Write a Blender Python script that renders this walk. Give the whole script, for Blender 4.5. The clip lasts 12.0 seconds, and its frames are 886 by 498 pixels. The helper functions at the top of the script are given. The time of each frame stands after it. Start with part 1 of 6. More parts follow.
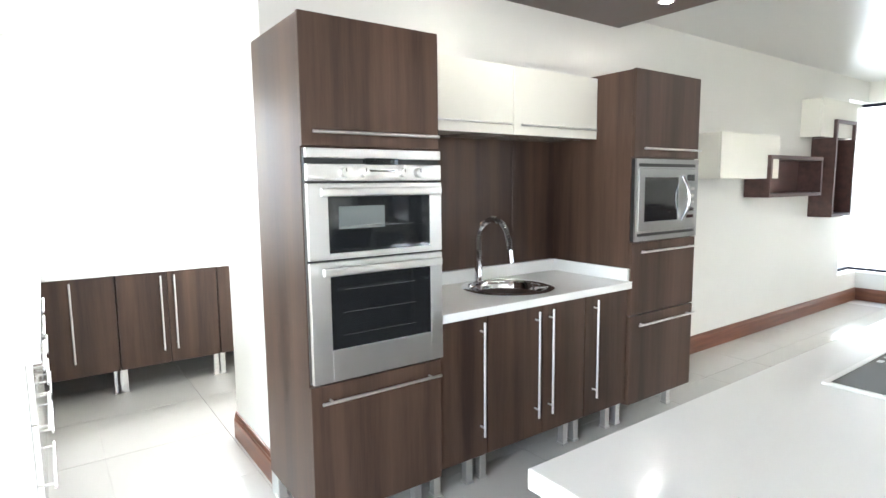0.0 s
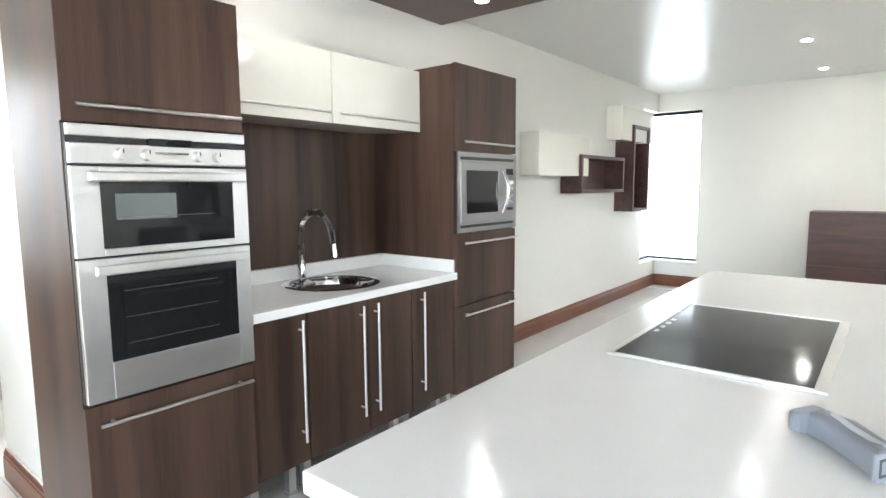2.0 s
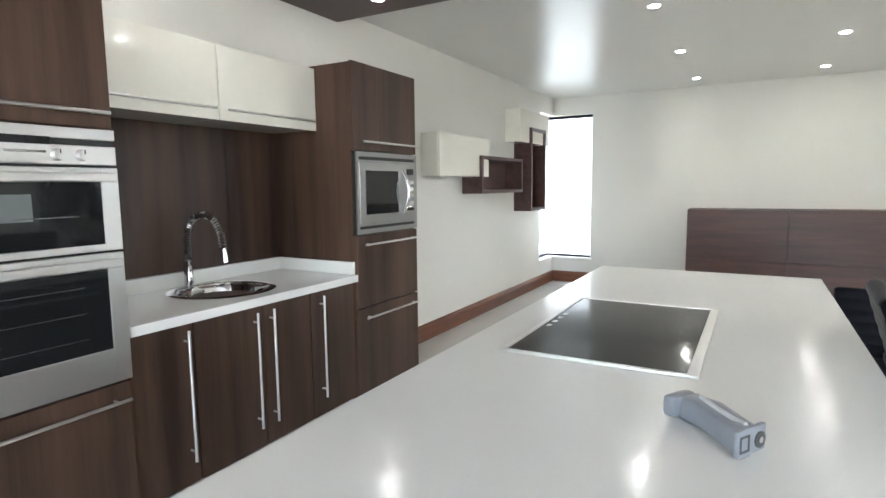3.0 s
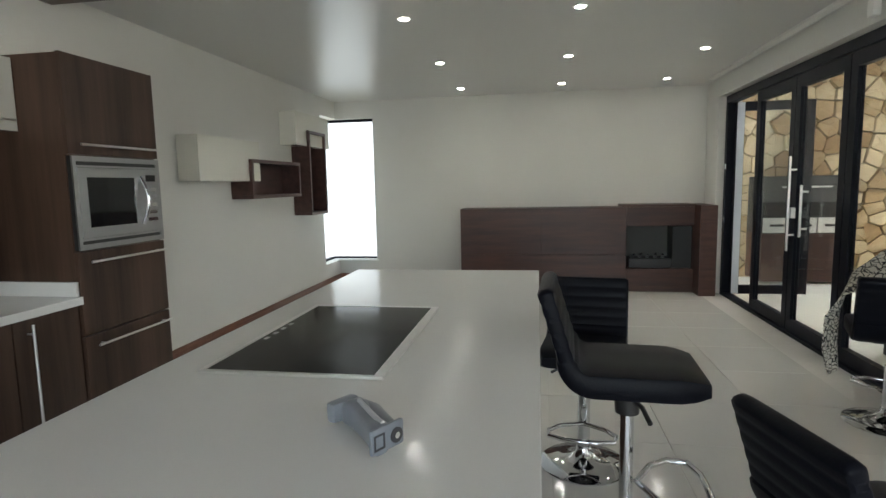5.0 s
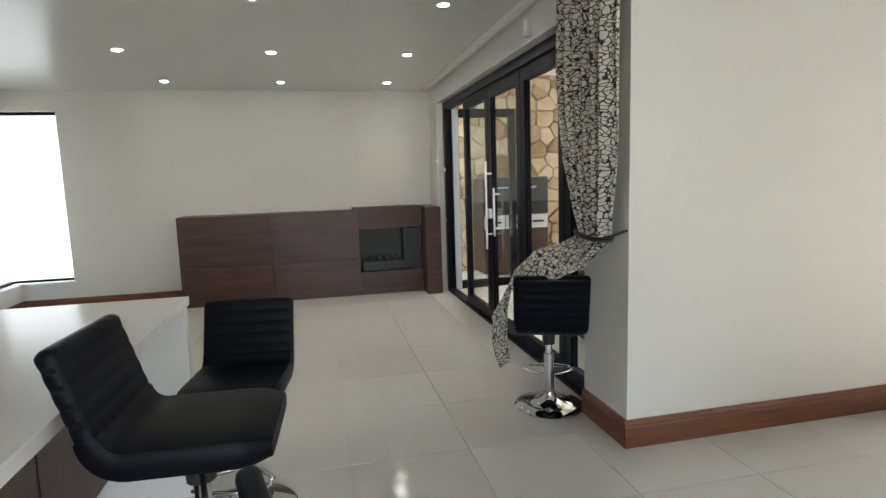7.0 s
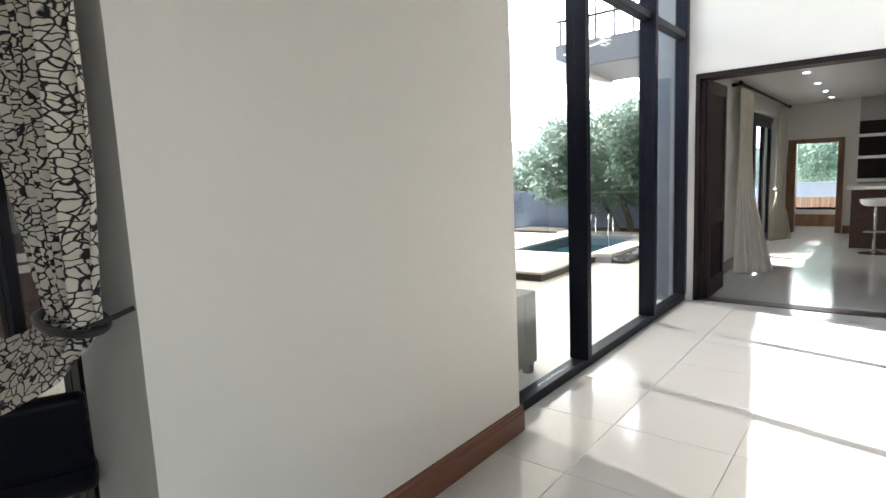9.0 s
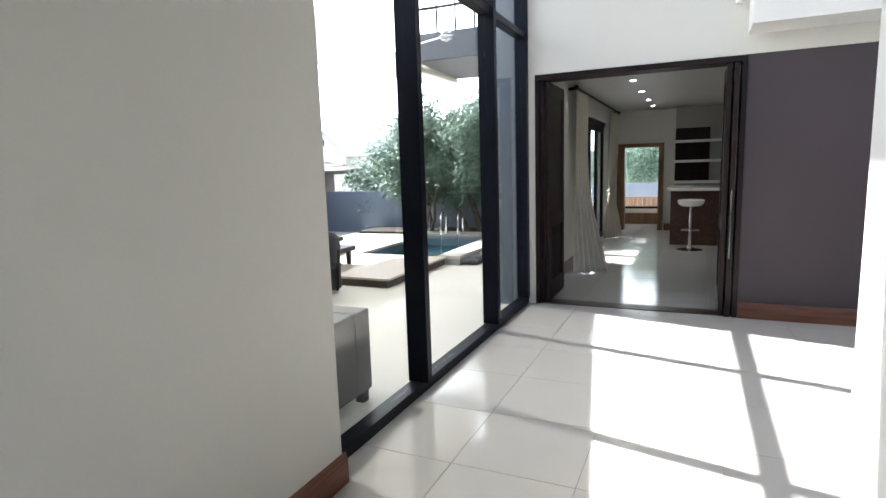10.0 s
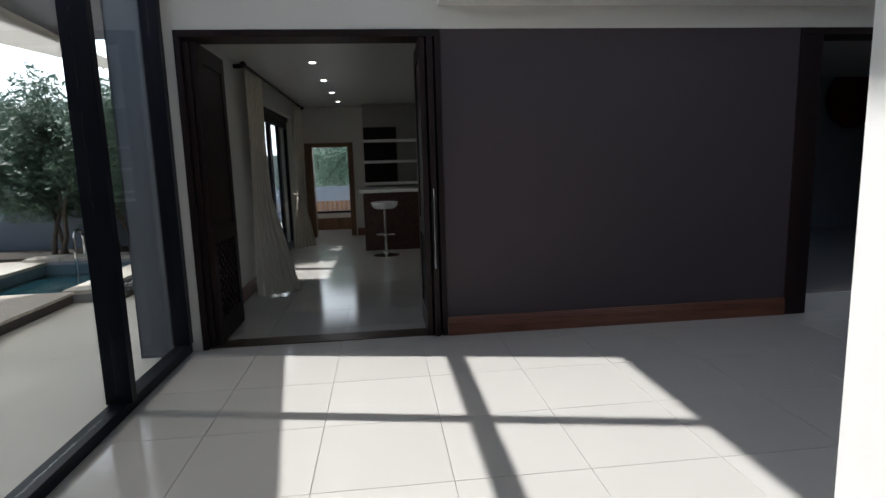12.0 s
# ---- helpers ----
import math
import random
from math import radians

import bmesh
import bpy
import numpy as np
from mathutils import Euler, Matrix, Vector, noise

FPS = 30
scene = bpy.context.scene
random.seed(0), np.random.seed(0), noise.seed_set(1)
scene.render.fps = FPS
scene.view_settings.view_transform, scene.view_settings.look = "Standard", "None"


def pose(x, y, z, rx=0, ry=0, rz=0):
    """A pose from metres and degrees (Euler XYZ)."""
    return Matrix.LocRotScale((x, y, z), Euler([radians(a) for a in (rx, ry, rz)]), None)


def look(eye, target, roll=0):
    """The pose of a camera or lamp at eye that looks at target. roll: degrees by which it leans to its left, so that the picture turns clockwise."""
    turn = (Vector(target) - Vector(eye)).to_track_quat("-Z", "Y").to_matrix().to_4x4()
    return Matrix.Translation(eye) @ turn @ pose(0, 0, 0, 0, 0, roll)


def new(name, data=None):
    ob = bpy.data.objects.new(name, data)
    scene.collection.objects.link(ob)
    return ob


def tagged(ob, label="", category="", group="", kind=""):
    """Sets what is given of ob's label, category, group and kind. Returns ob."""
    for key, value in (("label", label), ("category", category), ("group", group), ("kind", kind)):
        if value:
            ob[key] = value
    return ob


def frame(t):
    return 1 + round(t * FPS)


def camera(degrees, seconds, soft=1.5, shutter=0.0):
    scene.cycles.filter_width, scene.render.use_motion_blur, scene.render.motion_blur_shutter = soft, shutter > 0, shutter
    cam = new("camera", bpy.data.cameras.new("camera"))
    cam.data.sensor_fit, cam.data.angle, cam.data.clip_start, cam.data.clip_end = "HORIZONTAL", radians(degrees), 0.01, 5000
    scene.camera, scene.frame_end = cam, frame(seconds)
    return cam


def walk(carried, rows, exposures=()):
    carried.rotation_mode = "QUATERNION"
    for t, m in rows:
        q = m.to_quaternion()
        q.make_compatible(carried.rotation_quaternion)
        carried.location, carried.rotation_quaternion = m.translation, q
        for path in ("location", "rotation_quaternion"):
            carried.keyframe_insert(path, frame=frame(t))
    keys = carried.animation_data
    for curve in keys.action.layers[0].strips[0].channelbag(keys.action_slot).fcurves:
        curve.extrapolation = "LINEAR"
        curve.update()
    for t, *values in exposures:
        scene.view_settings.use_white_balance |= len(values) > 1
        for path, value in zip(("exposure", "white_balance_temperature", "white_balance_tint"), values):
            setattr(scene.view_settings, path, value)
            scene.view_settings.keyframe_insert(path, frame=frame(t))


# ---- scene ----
cam = camera(77.0, 12.0)
PATH = [
    (0, (0.598, 0.504, 1.388), (-1.017, 1.661, 1.158), -0.6),
    (0.5, (0.613, 0.545, 1.368), (-0.923, 1.806, 1.145), -0.7),
    (1, (0.614, 0.6, 1.345), (-0.836, 1.961, 1.127), -0.8),
    (1.5, (0.614, 0.635, 1.336), (-0.743, 2.087, 1.117), -0.8),
    (2, (0.619, 0.656, 1.333), (-0.628, 2.203, 1.106), -0.4),
    (2.5, (0.625, 0.678, 1.33), (-0.503, 2.314, 1.104), -0.4),
    (3, (0.635, 0.702, 1.327), (-0.34, 2.433, 1.102), -0.6),
    (4.8, (0.859, 0.774, 1.344), (0.481, 2.725, 1.113), -1.2),
    (5, (0.894, 0.797, 1.347), (0.559, 2.755, 1.116), -1.2),
    (5.5, (1.014, 0.804, 1.357), (0.786, 2.777, 1.124), -1.3),
    (6, (1.14, 0.844, 1.36), (1.078, 2.829, 1.124), -1.4),
    (6.5, (1.292, 0.96, 1.369), (1.445, 2.94, 1.128), -1.7),
    (7, (1.468, 1.056, 1.379), (1.903, 2.992, 1.127), -1.8),
    (7.5, (1.697, 1.164, 1.453), (2.417, 3.009, 1.169), -2.1),
    (7.7, (1.792, 1.227, 1.461), (2.636, 3.017, 1.169), -1.8),
    (9.3, (2.433, 1.994, 1.404), (4.073, 3.105, 1.131), -2.2),
    (9.5, (2.513, 1.974, 1.409), (4.204, 3.005, 1.124), -1.7),
    (10, (2.85, 2.028, 1.427), (4.652, 2.847, 1.136), -1.8),
    (10.5, (3.198, 2.098, 1.398), (5.076, 2.722, 1.108), -1.8),
    (11, (3.537, 2.103, 1.38), (5.472, 2.515, 1.086), -2.0),
    (11.5, (3.888, 2.11, 1.337), (5.862, 2.244, 1.04), -1.9),
    (12, (4.196, 2.123, 1.326), (6.161, 1.911, 1.024), -1.7),
]
EXPOSURES = [(0, 4.0, 6150, 10), (0.5, 4.2, 6150, 10), (1.6, 4.0, 6150, 10), (2.4, 3.7, 6150, 10), (3.2, 3.3, 6200, 10), (4.8, 2.42, 6400, 7), (5.5, 2.2, 6450, 7), (6.5, 2.45, 6500, 10), (7.7, 2.65, 6450, 10), (9.3, 2.1, 6400, 11), (10, 1.75, 6250, 11), (10.5, 1.35, 6150, 11), (11, 0.9, 6100, 10), (12, 0.15, 6150, 11)]
walk(cam, [(t, look(eye, target, roll)) for t, eye, target, roll in PATH], EXPOSURES)

# ---- world, sun, large lights ----
SUN_TO = Vector((0.207, 0.978, 1.327)).normalized()
world = bpy.data.worlds.new("world")
scene.world = world
world.use_nodes = True
wn = world.node_tree
sky = wn.nodes.new("ShaderNodeTexSky")
sky.sky_type = 'NISHITA'
sky.sun_disc = False
sky.sun_elevation = math.radians(53)
sky.sun_rotation = math.radians(12)
sky.air_density, sky.dust_density = 1.0, 1.5
wn.links.new(sky.outputs[0], wn.nodes["Background"].inputs[0])
wn.nodes["Background"].inputs[1].default_value = 0.15


def lamp(name, kind, m, energy, colour=(1, 1, 1), **extra):
    data = bpy.data.lights.new(name, kind)
    data.energy, data.color = energy, colour
    if kind == 'SUN':
        data.angle = extra["angle"]
    if kind == 'AREA':
        data.shape, data.size, data.size_y = 'RECTANGLE', extra["size"], extra["size_y"]
    if kind == 'SPOT':
        data.spot_size, data.spot_blend, data.shadow_soft_size = extra["cone"], 0.8, 0.04
    ob = new(name, data)
    ob.matrix_world = m
    return ob


lamp("sun", 'SUN', look(SUN_TO * 30, (0, 0, 0)), 5.0, (1.0, 0.96, 0.91), angle=math.radians(0.6))
# area lamps standing in for daylight of the sky at the openings
lamp("window_daylight_scullery", 'AREA', look((-4.42, 1.75, 1.6), (-3.2, 1.75, 0.75)), 14, (0.97, 0.98, 1.0), size=1.7, size_y=1.1)
lamp("window_daylight_kitchen_east", 'AREA', look((3.55, -0.9, 1.3), (0.6, -0.9, 0.2)), 9, (0.96, 0.98, 1.0), size=3.4, size_y=2.0)
# added behind the camera to brighten the pier; no known window there
lamp("window_daylight_kitchen_back", 'AREA', look((1.0, -3.45, 1.3), (1.0, -0.6, 0.4)), 18, (0.96, 0.98, 1.0), size=3.2, size_y=2.0)

SPOT_W = 2.2       # beam of each kitchen downlight


# ---- materials ----
def mat(name, base, rough=0.5, metal=0.0, coat=0.0, spec=0.5):
    m = bpy.data.materials.new(name)
    m.use_nodes = True
    b = m.node_tree.nodes["Principled BSDF"]
    b.inputs["Base Color"].default_value = (*base, 1)
    b.inputs["Roughness"].default_value = rough
    b.inputs["Metallic"].default_value = metal
    b.inputs["Coat Weight"].default_value = coat
    b.inputs["Specular IOR Level"].default_value = spec
    return m


def nd(m, kind, **props):
    n = m.node_tree.nodes.new(kind)
    for k, v in props.items():
        n.inputs[k].default_value = v
    return n


def ln(m, a, b):
    m.node_tree.links.new(a, b)


def bsdf(m):
    return m.node_tree.nodes["Principled BSDF"]


def coords(m, scale=(1, 1, 1), rot=(0, 0, 0)):
    tc = nd(m, "ShaderNodeTexCoord")
    mp = nd(m, "ShaderNodeMapping", Scale=scale, Rotation=rot)
    ln(m, tc.outputs["Object"], mp.inputs[0])
    return mp.outputs[0]


def ramp(m, fac, stops):
    r = nd(m, "ShaderNodeValToRGB")
    els = r.color_ramp.elements
    while len(els) < len(stops):
        els.new(0.5)
    for e, (p, c) in zip(els, stops):
        e.position, e.color = p, (*c, 1)
    ln(m, fac, r.inputs[0])
    return r.outputs[0]


def noise_tex(m, vec, scale, detail=4.0, rough=0.55):
    n = nd(m, "ShaderNodeTexNoise", Scale=scale, Detail=detail, Roughness=rough)
    ln(m, vec, n.inputs["Vector"])
    return n.outputs["Fac"]


def bump(m, height, strength=0.2, dist=0.01):
    b = nd(m, "ShaderNodeBump", Strength=strength, Distance=dist)
    ln(m, height, b.inputs["Height"])
    ln(m, b.outputs[0], bsdf(m).inputs["Normal"])


def rough_by(m, fac, lo, hi):
    r = nd(m, "ShaderNodeMapRange")
    r.inputs["To Min"].default_value, r.inputs["To Max"].default_value = lo, hi
    ln(m, fac, r.inputs[0])
    ln(m, r.outputs[0], bsdf(m).inputs["Roughness"])


def vary(m, base, amount=0.08, scale=1.5, fine=40, bump_s=0.08, rlo=None, rhi=None, stretch=(1, 1, 1)):
    """Two scales of colour change, fine relief and uneven gloss."""
    v = coords(m, stretch)
    big, small = noise_tex(m, v, scale), noise_tex(m, v, fine, 3)
    mx = nd(m, "ShaderNodeMath")
    mx.operation = 'MULTIPLY_ADD'
    ln(m, small, mx.inputs[0])
    mx.inputs[1].default_value = 0.35
    ln(m, big, mx.inputs[2])
    a = tuple(max(0, c * (1 - amount)) for c in base)
    b = tuple(min(1, c * (1 + amount)) for c in base)
    ln(m, ramp(m, mx.outputs[0], [(0.4, a), (0.95, b)]), bsdf(m).inputs["Base Color"])
    if bump_s:
        bump(m, small, bump_s, 0.002)
    if rlo is not None:
        rough_by(m, big, rlo, rhi)
    return m


def plain(name, base, rough=0.5, metal=0.0, coat=0.0, spec=0.5, **kw):
    m = mat(name, base, rough, metal, coat, spec)
    return vary(m, base, **kw)


def wood(name, dark, light, stretch=(4, 4, 0.3), rough=0.38, band=2.6, fine=0.3):
    m = mat(name, light, rough)
    v = coords(m, stretch)
    g = noise_tex(m, v, band, 6, 0.6)
    f = noise_tex(m, coords(m, tuple(8 * s for s in stretch)), 6, 4)
    mx = nd(m, "ShaderNodeMath")
    mx.operation = 'MULTIPLY_ADD'
    ln(m, f, mx.inputs[0])
    mx.inputs[1].default_value = fine
    ln(m, g, mx.inputs[2])
    mid = tuple((a + b) / 2 for a, b in zip(dark, light))
    ln(m, ramp(m, mx.outputs[0], [(0.38, dark), (0.62, mid), (0.88, light)]), bsdf(m).inputs["Base Color"])
    bump(m, f, 0.06, 0.001)
    rough_by(m, g, rough - 0.06, rough + 0.1)
    return m


WALL = plain("cream_wall_paint", (0.66, 0.647, 0.605), 0.6, amount=0.03, scale=0.8, fine=90, bump_s=0.05, rlo=0.5, rhi=0.65)
CEIL = plain("white_ceiling_paint", (0.58, 0.575, 0.555), 0.3, amount=0.02, scale=0.6, fine=60, bump_s=0.03, rlo=0.24, rhi=0.34)
PLUM = plain("plum_wall_paint", (0.050, 0.037, 0.042), 0.6, amount=0.06, scale=0.9, fine=90, bump_s=0.05)
WHITEP = plain("white_plaster", (0.80, 0.79, 0.76), 0.6, amount=0.03, scale=0.8, fine=80, bump_s=0.05)
WOOD = wood("dark_walnut_veneer", (0.030, 0.017, 0.012), (0.115, 0.068, 0.047), stretch=(3.2, 3.2, 0.16), fine=0.15)
bsdf(WOOD).inputs["Specular IOR Level"].default_value = 0.28
WOODH = wood("dark_walnut_veneer_level", (0.026, 0.012, 0.009), (0.085, 0.038, 0.027), stretch=(0.7, 9, 9))
BOARD = wood("red_brown_skirting", (0.075, 0.024, 0.012), (0.20, 0.075, 0.038), stretch=(0.9, 0.9, 14), rough=0.32)
DARKW = wood("very_dark_stained_wood", (0.005, 0.0025, 0.0025), (0.020, 0.009, 0.008), rough=0.45)
bsdf(DARKW).inputs["Specular IOR Level"].default_value = 0.25
CREAM = plain("cream_gloss_lacquer", (0.76, 0.74, 0.66), 0.12, coat=0.4, amount=0.02, fine=30, bump_s=0.0, rlo=0.08, rhi=0.16)
QUARTZ = plain("white_quartz", (0.83, 0.83, 0.80), 0.16, amount=0.04, scale=1.2, fine=220, bump_s=0.0, rlo=0.12, rhi=0.22)
STEEL = plain("brushed_steel", (0.74, 0.73, 0.71), 0.36, 1.0, amount=0.03, scale=2, fine=90, bump_s=0.0, rlo=0.33, rhi=0.42, stretch=(1, 1, 6))
STEELD = plain("dull_steel", (0.36, 0.36, 0.355), 0.4, 1.0, amount=0.04, scale=2, fine=90, bump_s=0.0, rlo=0.36, rhi=0.46, stretch=(1, 1, 6))
CHROME = plain("chrome", (0.66, 0.66, 0.67), 0.06, 1.0, amount=0.02, fine=20, bump_s=0.0, rlo=0.04, rhi=0.1)
BLACKG = plain("black_glass", (0.012, 0.013, 0.014), 0.04, amount=0.2, fine=15, bump_s=0.0, rlo=0.03, rhi=0.07)
HOBG = plain("black_ceramic_glass", (0.010, 0.009, 0.011), 0.08, spec=0.2, amount=0.2, fine=60, bump_s=0.0, rlo=0.06, rhi=0.13)
BLACK = plain("black_plastic", (0.02, 0.02, 0.02), 0.4, amount=0.2, fine=50)
LEATHER = plain("black_leatherette", (0.005, 0.0055, 0.009), 0.42, spec=0.1, amount=0.2, scale=5, fine=160, bump_s=0.25, rlo=0.36, rhi=0.5)
TILE = plain("cream_porcelain_tile", (0.58, 0.565, 0.525), 0.1, amount=0.035, scale=1.3, fine=150, bump_s=0.0, rlo=0.09, rhi=0.16)
GROUT = plain("grey_grout", (0.48, 0.465, 0.43), 0.8, amount=0.1)
ALU = plain("dark_blue_grey_aluminium", (0.007, 0.008, 0.014), 0.38, 0.0, spec=0.14, amount=0.12, fine=80, bump_s=0.02)
PATIO = plain("sand_coloured_screed", (0.72, 0.69, 0.62), 0.75, amount=0.1, scale=0.9, fine=30, bump_s=0.2)
GREYW = plain("blue_grey_garden_wall", (0.23, 0.27, 0.33), 0.75, amount=0.06, scale=1.0, fine=50, bump_s=0.15)
GREYR = plain("grey_render", (0.30, 0.31, 0.34), 0.75, amount=0.05, scale=1.0, fine=50, bump_s=0.1)


def glass_mat():
    m = bpy.data.materials.new("clear_glass")
    m.use_nodes = True
    t = m.node_tree
    t.nodes.remove(t.nodes["Principled BSDF"])
    out = t.nodes["Material Output"]
    clear, gloss, mix, fr = (t.nodes.new(k) for k in ("ShaderNodeBsdfTransparent", "ShaderNodeBsdfGlossy", "ShaderNodeMixShader", "ShaderNodeLayerWeight"))
    power, scale = t.nodes.new("ShaderNodeMath"), t.nodes.new("ShaderNodeMath")
    power.operation, scale.operation = 'POWER', 'MULTIPLY_ADD'
    power.inputs[1].default_value = 4.0
    scale.inputs[1].default_value, scale.inputs[2].default_value = 0.45, 0.025
    clear.inputs[0].default_value = (0.96, 0.98, 0.98, 1)
    gloss.inputs["Roughness"].default_value = 0.01
    fr.inputs["Blend"].default_value = 0.5
    t.links.new(fr.outputs["Facing"], power.inputs[0])
    t.links.new(power.outputs[0], scale.inputs[0])
    t.links.new(scale.outputs[0], mix.inputs[0])
    t.links.new(clear.outputs[0], mix.inputs[1])
    t.links.new(gloss.outputs[0], mix.inputs[2])
    t.links.new(mix.outputs[0], out.inputs[0])
    return m


GLASS = glass_mat()


def glow(name, colour, strength):
    m = mat(name, (0.8, 0.8, 0.8))
    bsdf(m).inputs["Emission Color"].default_value = (*colour, 1)
    bsdf(m).inputs["Emission Strength"].default_value = strength
    return m


LED = glow("lit_downlight", (1.0, 0.96, 0.88), 25)


HAZE = glow("bright_hazy_sky", (0.94, 0.97, 1.0), 2.4)
HAZE_NEAR = glow("pale_hazy_sky", (0.94, 0.97, 1.0), 0.42)
bsdf(HAZE_NEAR).inputs["Base Color"].default_value = (0, 0, 0, 1)
bsdf(HAZE).inputs["Base Color"].default_value = (0, 0, 0, 1)


# ---- mesh helpers ----
def add_box(bm, lo, hi, bev=0.0):
    x0, y0, z0 = (min(a, b) for a, b in zip(lo, hi))
    x1, y1, z1 = (max(a, b) for a, b in zip(lo, hi))
    vs = [bm.verts.new(p) for p in ((x0, y0, z0), (x1, y0, z0), (x1, y1, z0), (x0, y1, z0), (x0, y0, z1), (x1, y0, z1), (x1, y1, z1), (x0, y1, z1))]
    fs = [bm.faces.new([vs[i] for i in f]) for f in ((0, 3, 2, 1), (4, 5, 6, 7), (0, 1, 5, 4), (1, 2, 6, 5), (2, 3, 7, 6), (3, 0, 4, 7))]
    if bev:
        edges = {e for f in fs for e in f.edges}
        bmesh.ops.bevel(bm, geom=list(edges), offset=bev, segments=2, affect='EDGES', profile=0.6)
    return bm


def boxes(*bs, bev=0.0):
    bm = bmesh.new()
    for lo, hi in bs:
        add_box(bm, lo, hi, bev)
    return bm


def add_cyl(bm, p, q, r0, r1=None, seg=20):
    """A round bar from p to q."""
    r1 = r0 if r1 is None else r1
    p, q = Vector(p), Vector(q)
    m = Matrix.Translation((p + q) / 2) @ (q - p).to_track_quat("Z", "Y").to_matrix().to_4x4()
    bmesh.ops.create_cone(bm, cap_ends=True, segments=seg, radius1=r0, radius2=r1, depth=(q - p).length, matrix=m)
    return bm


def bar(p, q, r, r1=None, seg=20):
    return add_cyl(bmesh.new(), p, q, r, r1, seg)


def lathe(profile, seg=40, at=(0, 0, 0)):
    """A turned shape from (radius, height) pairs."""
    bm = bmesh.new()
    rings = []
    for r, z in profile:
        rings.append([bm.verts.new((at[0] + r * math.cos(2 * math.pi * i / seg), at[1] + r * math.sin(2 * math.pi * i / seg), at[2] + z)) for i in range(seg)])
    for a, b in zip(rings, rings[1:]):
        for i in range(seg):
            j = (i + 1) % seg
            bm.faces.new((a[i], a[j], b[j], b[i]))
    bm.faces.new(rings[0][::-1])
    bm.faces.new(rings[-1])
    return bm


def tube(points, r, seg=10, closed=False):
    """A bent round bar through points."""
    bm = bmesh.new()
    pts = [Vector(p) for p in points]
    n = len(pts)
    rings = []
    side = None
    for i, p in enumerate(pts):
        a = pts[(i - 1) % n] if closed or i else pts[0]
        b = pts[(i + 1) % n] if closed or i < n - 1 else pts[-1]
        t = (b - a).normalized()
        if side is None:
            side = t.orthogonal().normalized()
        side = (side - t * side.dot(t)).normalized()
        up = t.cross(side)
        rings.append([bm.verts.new(p + r * (math.cos(2 * math.pi * k / seg) * side + math.sin(2 * math.pi * k / seg) * up)) for k in range(seg)])
    for i in range(n if closed else n - 1):
        a, b = rings[i], rings[(i + 1) % n]
        for k in range(seg):
            l = (k + 1) % seg
            bm.faces.new((a[k], a[l], b[l], b[k]))
    if not closed:
        bm.faces.new(rings[0][::-1])
        bm.faces.new(rings[-1])
    return bm


def link(name, bm, material, smooth=False):
    bmesh.ops.recalc_face_normals(bm, faces=bm.faces[:])
    me = bpy.data.meshes.new(name)
    bm.to_mesh(me)
    bm.free()
    me.materials.append(material)
    if smooth:
        me.shade_smooth()
        me.set_sharp_from_angle(angle=radians(40))
    return new(name, me)


def part(name, bm, material, parent, label="", smooth=False):
    ob = link(name, bm, material, smooth)
    ob.parent = parent
    return tagged(ob, label)


def thing(name, label, category, group="", at=(0, 0, 0)):
    ob = new(name)
    ob.location = at
    ob.empty_display_size = 0.1
    return tagged(ob, label, category, group)


def structure(name, bm, material, label="", category="", smooth=False):
    return tagged(link(name, bm, material, smooth), label, category, kind="structure")


# ---- large structure ----
H = 2.48          # kitchen ceiling
HL = 5.1          # living room ceiling
WX = -1.82        # kitchen wall with the units
EX = 2.93         # kitchen wall with the folding doors
EY = 8.16         # kitchen end wall
CY = 3.464        # passage wall
PX = 8.38         # plum wall

structure("floor", boxes(((-4.8, -3.2, -0.25), (16.3, 3.60, -0.006)), ((-4.8, 3.60, -0.25), (3.16, 8.4, -0.006))), GROUT, "grey grouted screed under the floor tiles", "floor")
structure("wall_west", boxes(((-2.50, 1.30, 0), (WX, 4.2, H)), ((-2.07, 4.2, 0), (WX, 7.62, H)), ((-2.07, 7.62, 0), (WX, 8.41, 0.335)), ((-2.07, 7.62, 2.25), (WX, 8.41, H))), WALL, "cream painted kitchen wall", "wall")
structure("wall_end", boxes(((-1.29, EY, 0), (3.18, 8.41, H)), ((WX, EY, 0), (-1.29, 8.41, 0.335)), ((WX, EY, 2.25), (-1.29, 8.41, H))), WALL, "cream painted end wall with a tall corner window", "wall")
structure("wall_doors", boxes(((EX, 7.72, 0), (3.18, EY, H)), ((EX, 3.92, 2.27), (3.18, 7.72, H))), WALL, "cream painted wall over the folding doors", "wall")
structure("wall_passage", boxes(((EX, CY, 0), (4.82, 3.92, HL))), WALL, "cream painted pier between kitchen and living room", "wall")
structure("wall_passage_south", boxes(((EX, 1.40, 0), (4.77, 1.587, HL))), WHITEP, "white painted passage wall", "wall")
structure("wall_window_side", boxes(((EX, 0.85, 0), (3.1, 1.40, H)), ((EX, -3.2, 0), (3.1, -2.65, H)), ((EX, -2.65, 0), (3.1, 0.85, 0.1)), ((EX, -2.65, 2.3), (3.1, 0.85, H))), WHITEP, "white painted wall round the kitchen window", "wall")
structure("wall_lintel", boxes(((EX, 1.587, H), (4.77, CY, HL)),), WALL, "cream wall over the passage", "wall")
structure("ceiling_kitchen", boxes(((WX, 1.3, H), (EX, 8.41, H + 0.2))), CEIL, "white satin painted kitchen ceiling", "ceiling")
